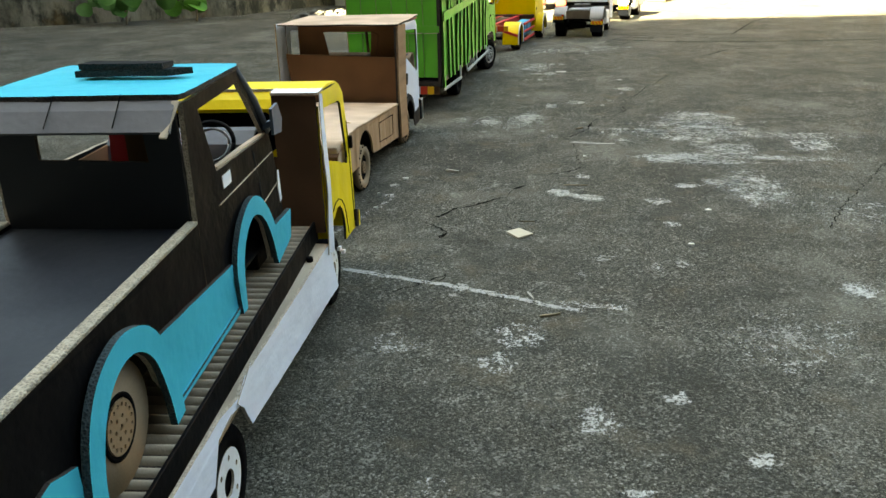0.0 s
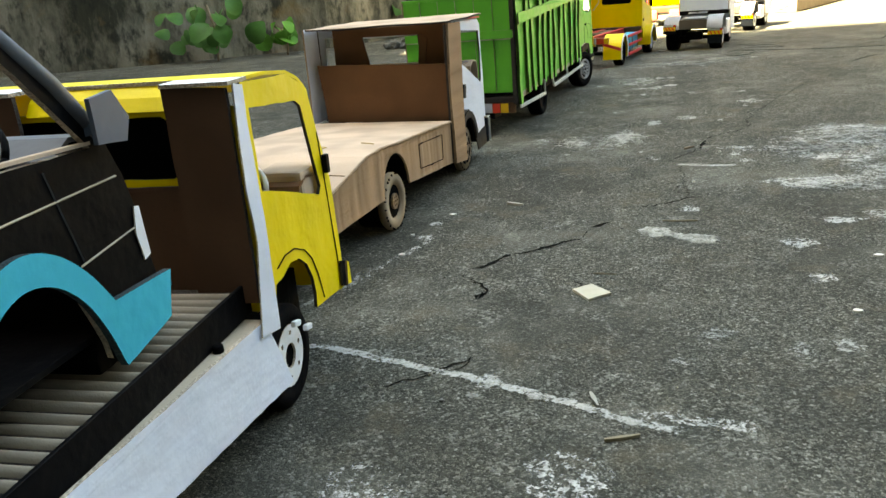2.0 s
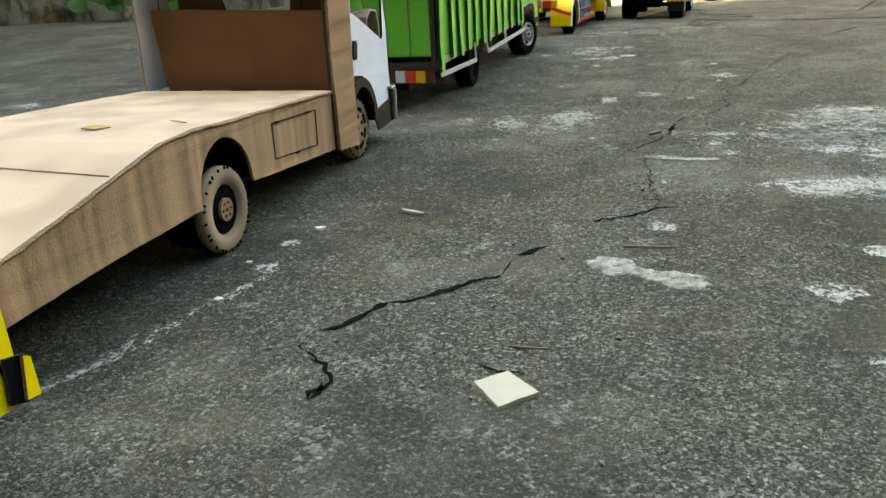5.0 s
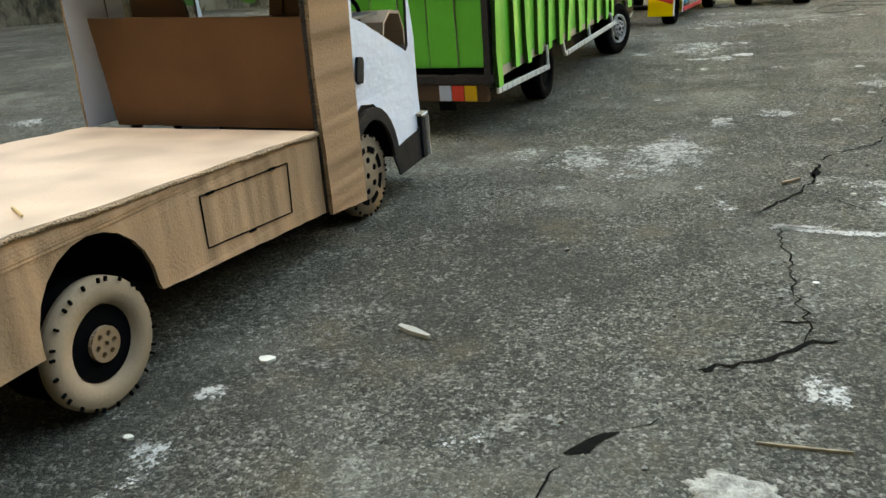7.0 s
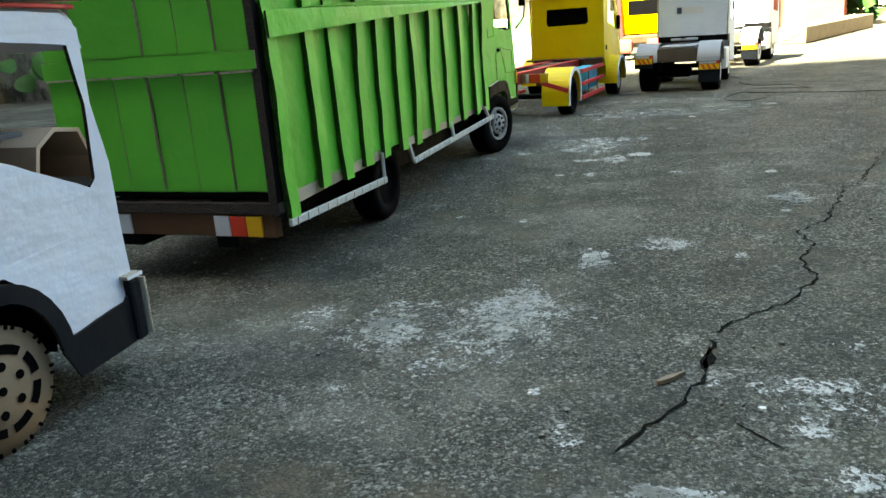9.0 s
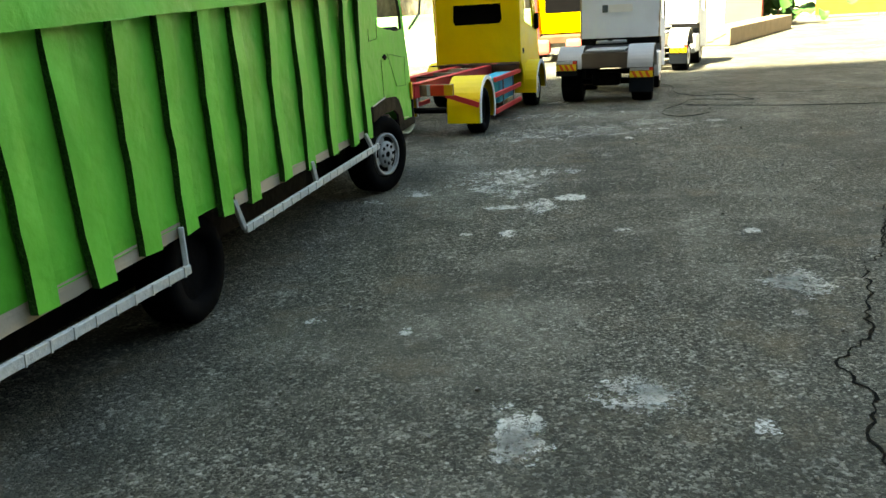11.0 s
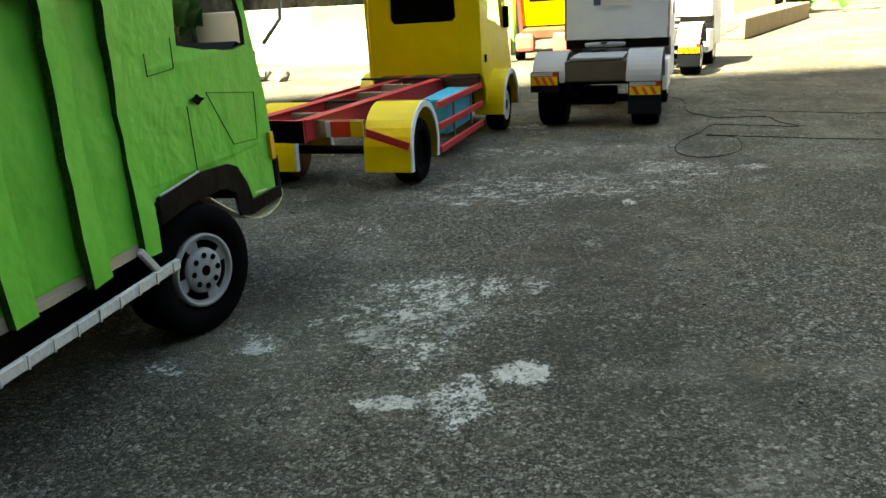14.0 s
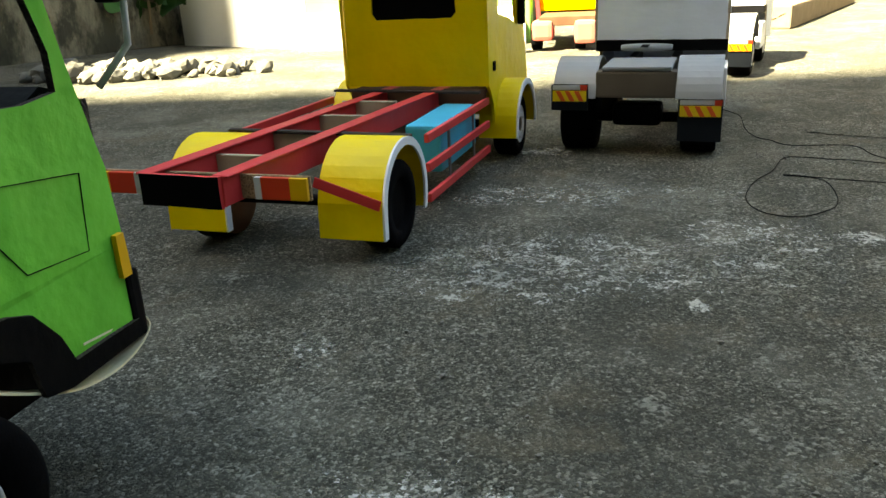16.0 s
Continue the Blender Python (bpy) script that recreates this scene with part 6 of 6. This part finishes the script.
smear(0.081, 1.015, 0.015, 0.011, 1, 16, 0.45)
smear(-0.097, 0.950, 0.007, 0.005, 2, 17, 0.9)
smear(0.243, 1.210, 0.018, 0.020, -0, 18, 0.6)
smear(-0.088, 0.975, 0.016, 0.015, 1, 19, 0.8)
smear(-0.046, 0.951, 0.008, 0.007, 2, 20, 0.75)
smear(0.070, 2.000, 0.048, 0.064, -7, 21, 0.65)
smear(-0.038, 1.963, 0.047, 0.050, -7, 22, 0.6)
smear(0.138, 2.144, 0.018, 0.031, -8, 23, 0.8)
smear(0.216, 2.195, 0.029, 0.024, -9, 24, 0.6)
smear(0.485, 1.959, 0.109, 0.104, -2, 26, 0.7)
smear(0.431, 1.404, 0.081, 0.115, -1, 27, 0.6)
smear(0.655, 1.696, 0.068, 0.082, -1, 28, 0.6)
smear(0.133, 0.702, 0.017, 0.015, 1, 29, 0.85)
smear(0.183, 0.600, 0.019, 0.016, 1, 30, 0.75)
smear(0.048, 0.660, 0.028, 0.033, 1, 31, 0.6)
smear(0.066, 0.556, 0.017, 0.007, 1, 32, 0.85)
smear(0.426, 0.956, 0.033, 0.030, 0, 33, 0.7)
smear(0.290, 0.826, 0.036, 0.056, 0, 34, 0.5)
smear(-0.017, 0.837, 0.038, 0.036, 0, 35, 0.6)
smear(-0.045, 0.772, 0.028, 0.028, 0, 36, 0.6)
smear(-0.161, 0.823, 0.045, 0.032, 0, 37, 0.4)
smear(0.182, 1.037, 0.014, 0.019, -0, 38, 0.6)
smear(0.224, 1.045, 0.016, 0.019, -0, 39, 0.65)
smear(-0.109, 0.565, 0.033, 0.015, 1, 40, 0.4)
smear(0.139, 2.133, 0.015, 0.021, -3, 41, 0.9)
smear(0.215, 2.177, 0.030, 0.023, -4, 42, 0.75)
smear(0.127, 2.177, 0.010, 0.014, -4, 43, 0.6)
smear(0.093, 1.859, 0.008, 0.008, 1, 44, 0.75)
smear(0.378, 2.370, 0.032, 0.037, -8, 45, 0.75)
smear(0.352, 2.307, 0.007, 0.012, -6, 46, 0.8)
smear(0.259, 1.764, 0.019, 0.020, 3, 47, 0.7)
smear(0.251, 1.813, 0.015, 0.018, 2, 48, 0.65)
smear(0.112, 1.800, 0.013, 0.021, 2, 49, 0.55)
smear(-0.041, 1.856, 0.011, 0.014, 1, 50, 0.45)
smear(0.289, 1.857, 0.015, 0.013, 1, 51, 0.6)
smear(0.275, 2.139, 0.010, 0.017, -3, 52, 0.6)
smear(0.152, 2.809, 0.074, 0.116, -8, 53, 0.55)
smear(0.112, 2.771, 0.026, 0.030, -7, 54, 0.7)
smear(0.174, 2.779, 0.022, 0.024, -8, 55, 0.7)
smear(0.205, 2.860, 0.019, 0.035, -8, 56, 0.7)
smear(0.137, 2.663, 0.030, 0.016, -6, 57, 0.8)
smear(0.183, 2.666, 0.026, 0.038, -6, 58, 0.8)
smear(0.221, 2.701, 0.024, 0.023, -7, 59, 0.9)
smear(0.142, 2.552, 0.015, 0.016, -5, 60, 0.95)
smear(0.097, 2.554, 0.009, 0.009, -5, 61, 0.6)
smear(0.259, 2.548, 0.012, 0.012, -5, 62, 0.8)
smear(0.384, 2.527, 0.011, 0.014, -5, 63, 0.85)
smear(0.370, 2.371, 0.022, 0.045, -3, 64, 0.6)
smear(0.354, 2.309, 0.008, 0.010, -2, 65, 0.7)
smear(0.059, 2.297, 0.007, 0.011, -2, 66, 0.75)
smear(0.029, 2.757, 0.024, 0.023, -7, 67, 0.75)
smear(0.062, 2.794, 0.016, 0.016, -8, 68, 0.5)
smear(-0.023, 2.722, 0.022, 0.014, -7, 69, 0.5)
smear(0.240, 2.861, 0.018, 0.025, -9, 70, 0.65)
smear(-0.016, 2.324, 0.012, 0.018, -2, 71, 0.45)
smear(0.245, 3.218, 0.133, 0.087, -2, 72, 0.46)
smear(0.303, 3.241, 0.058, 0.061, -2, 73, 0.55)
smear(0.161, 3.221, 0.039, 0.046, -2, 74, 0.5)
smear(0.359, 3.111, 0.010, 0.021, -1, 75, 0.8)
smear(0.167, 3.131, 0.017, 0.012, -1, 76, 0.65)
smear(0.237, 2.858, 0.017, 0.023, 1, 77, 0.62)
smear(0.074, 3.043, 0.026, 0.025, -1, 78, 0.4)
smear(0.274, 3.642, 0.057, 0.035, -5, 79, 0.5)
smear(0.078, 3.018, 0.015, 0.009, -1, 80, 0.6)
smear(0.415, 3.188, 0.059, 0.055, -2, 81, 0.42)
smear(0.541, 3.258, 0.031, 0.031, -2, 82, 0.6)
smear(-1.016, 2.251, 0.058, 0.042, -4, 83, 0.6)
smear(-0.218, 1.441, 0.012, 0.013, 7, 84, 0.7)
smear(-0.221, 1.379, 0.019, 0.019, 8, 85, 0.55)
smear(-0.259, 1.411, 0.008, 0.009, 7, 86, 0.5)
smear(0.138, 1.477, 0.017, 0.028, 7, 87, 0.5)
smear(0.138, 2.128, 0.021, 0.022, -4, 89, 0.85)
smear(0.213, 2.178, 0.032, 0.023, -5, 90, 0.8)
smear(-0.050, 1.413, 0.021, 0.015, 8, 91, 0.35)
smear(0.270, 3.200, 0.190, 0.100, -2, 101, 0.50)
smear(0.440, 3.260, 0.120, 0.080, -2, 102, 0.42)
smear(0.300, 3.420, 0.200, 0.060, 0, 103, 0.36)
smear(0.067, 1.993, 0.080, 0.030, -2, 105, 0.6)
smear(0.430, 1.830, 0.230, 0.045, -8, 106, 0.68)
smear(0.480, 1.920, 0.200, 0.030, -6, 108, 0.6)
smear(0.520, 1.600, 0.180, 0.030, -10, 109, 0.6)
smear(0.620, 1.780, 0.200, 0.040, -8, 110, 0.58)
smear(0.405, 1.573, 0.110, 0.024, -4, 111, 0.66)
smear(0.117, 1.074, 0.020, 0.018, 0, 112, 0.55)
smear(0.560, 1.250, 0.120, 0.120, 0, 114, 0.32)
smear(0.300, 0.820, 0.100, 0.100, 0, 115, 0.34)
chalk([(-0.284, 1.046), (-0.247, 1.038), (-0.163, 1.004), (-0.119, 0.987), (-0.069, 0.965), (-0.017, 0.941), (0.017, 0.919), (0.069, 0.898)], 0.009, 3)
chalk([(0.024, 0.927), (0.059, 0.922), (0.093, 0.913), (0.125, 0.906)], 0.014, 4, 0.5)
chalk([(-0.319, 1.134), (-0.304, 1.165), (-0.276, 1.207), (-0.275, 1.252)], 0.007, 5, 0.5)
chalk([(0.141, 1.752), (0.176, 1.738), (0.214, 1.732), (0.241, 1.731)], 0.010, 6, 0.75)
chalk([(0.139, 1.751), (0.158, 1.747), (0.196, 1.745)], 0.010, 7, 0.7)
chalk([(-0.289, 1.187), (-0.270, 1.228), (-0.247, 1.289), (-0.207, 1.370)], 0.012, 8, 0.24)
crack([(-0.122, 1.159), (-0.124, 1.168), (-0.115, 1.174), (-0.115, 1.190), (-0.122, 1.205), (-0.134, 1.211)], 0.0028, 1)
crack([(-0.142, 1.222), (-0.147, 1.239), (-0.138, 1.257)], 0.0009, 2)
crack([(-0.138, 1.257), (-0.124, 1.264), (-0.111, 1.286), (-0.097, 1.306)], 0.0048, 3)
crack([(-0.098, 1.307), (-0.076, 1.312), (-0.060, 1.327), (-0.039, 1.342), (-0.010, 1.362)], 0.0042, 4)
crack([(-0.010, 1.362), (0.001, 1.397)], 0.0007, 5)
crack([(0.001, 1.407), (0.011, 1.413), (0.029, 1.430)], 0.0052, 6)
crack([(0.029, 1.432), (0.057, 1.449)], 0.0007, 7)
crack([(0.071, 1.499), (0.104, 1.512), (0.121, 1.524), (0.136, 1.536), (0.159, 1.545)], 0.0026, 8)
crack([(0.136, 1.536), (0.145, 1.568), (0.142, 1.610), (0.149, 1.673), (0.150, 1.750)], 0.0010, 9)
crack([(0.123, 1.567), (0.152, 1.568)], 0.0016, 10)
crack([(0.140, 1.786), (0.157, 1.808), (0.180, 1.839), (0.204, 1.887)], 0.0020, 11)
crack([(0.204, 1.887), (0.205, 1.905), (0.216, 1.929), (0.214, 1.944)], 0.0034, 12)
crack([(0.219, 1.954), (0.254, 1.994), (0.287, 2.018), (0.324, 2.079)], 0.0017, 13)
crack([(0.324, 2.079), (0.323, 2.128), (0.347, 2.172), (0.344, 2.223), (0.383, 2.264), (0.415, 2.337), (0.442, 2.407)], 0.0016, 14)
crack([(0.444, 2.413), (0.477, 2.445), (0.507, 2.519), (0.549, 2.572)], 0.0010, 15)
crack([(0.210, 1.823), (0.222, 1.804), (0.233, 1.790)], 0.0012, 16)
crack([(-0.178, 0.962), (-0.148, 0.981), (-0.117, 0.997), (-0.108, 1.025)], 0.0012, 17)
crack([(-0.002, 1.234), (0.025, 1.233)], 0.0009, 18)
crack([(0.481, 1.184), (0.544, 1.292), (0.637, 1.419), (0.736, 1.548)], 0.0014, 20)
crack([(0.483, 2.466), (0.581, 2.669)], 0.0010, 21)
crack([(0.782, 3.010), (0.890, 3.135)], 0.0058, 22)
crack([(0.646, 3.714), (0.823, 3.616), (1.048, 3.596), (1.284, 4.070), (1.581, 4.487)], 0.0058, 23)
crack([(0.707, 3.925), (0.783, 3.806)], 0.0007, 24)
crust(0.083, 1.382, 0.025, 0.017, -25, 12)
crust(0.108, 1.366, 0.016, 0.010, -20, 15, 0.0025)
crust(0.134, 1.352, 0.026, 0.017, -18, 13)
crack([(-0.121, 1.160), (-0.117, 1.168), (-0.118, 1.180)], 0.0075, 31)
crack([(-0.129, 1.205), (-0.142, 1.224)], 0.0020, 32)
crack([(0.204, 1.893), (0.211, 1.910), (0.213, 1.930)], 0.0042, 33)
smear(-0.086, 0.974, 0.011, 0.008, 0, 130, 1.1)
smear(-0.045, 0.949, 0.008, 0.006, 0, 131, 1.1)
smear(-0.097, 0.949, 0.009, 0.004, 0, 132, 1.0)
smear(0.116, 1.073, 0.021, 0.016, 20, 133, 0.62)
crack([(-0.150, 0.985), (-0.128, 1.000), (-0.113, 1.011), (-0.106, 1.022)], 0.0018, 34)
crack([(0.013, 1.196), (-0.012, 1.203), (-0.021, 1.210)], 0.0012, 35)
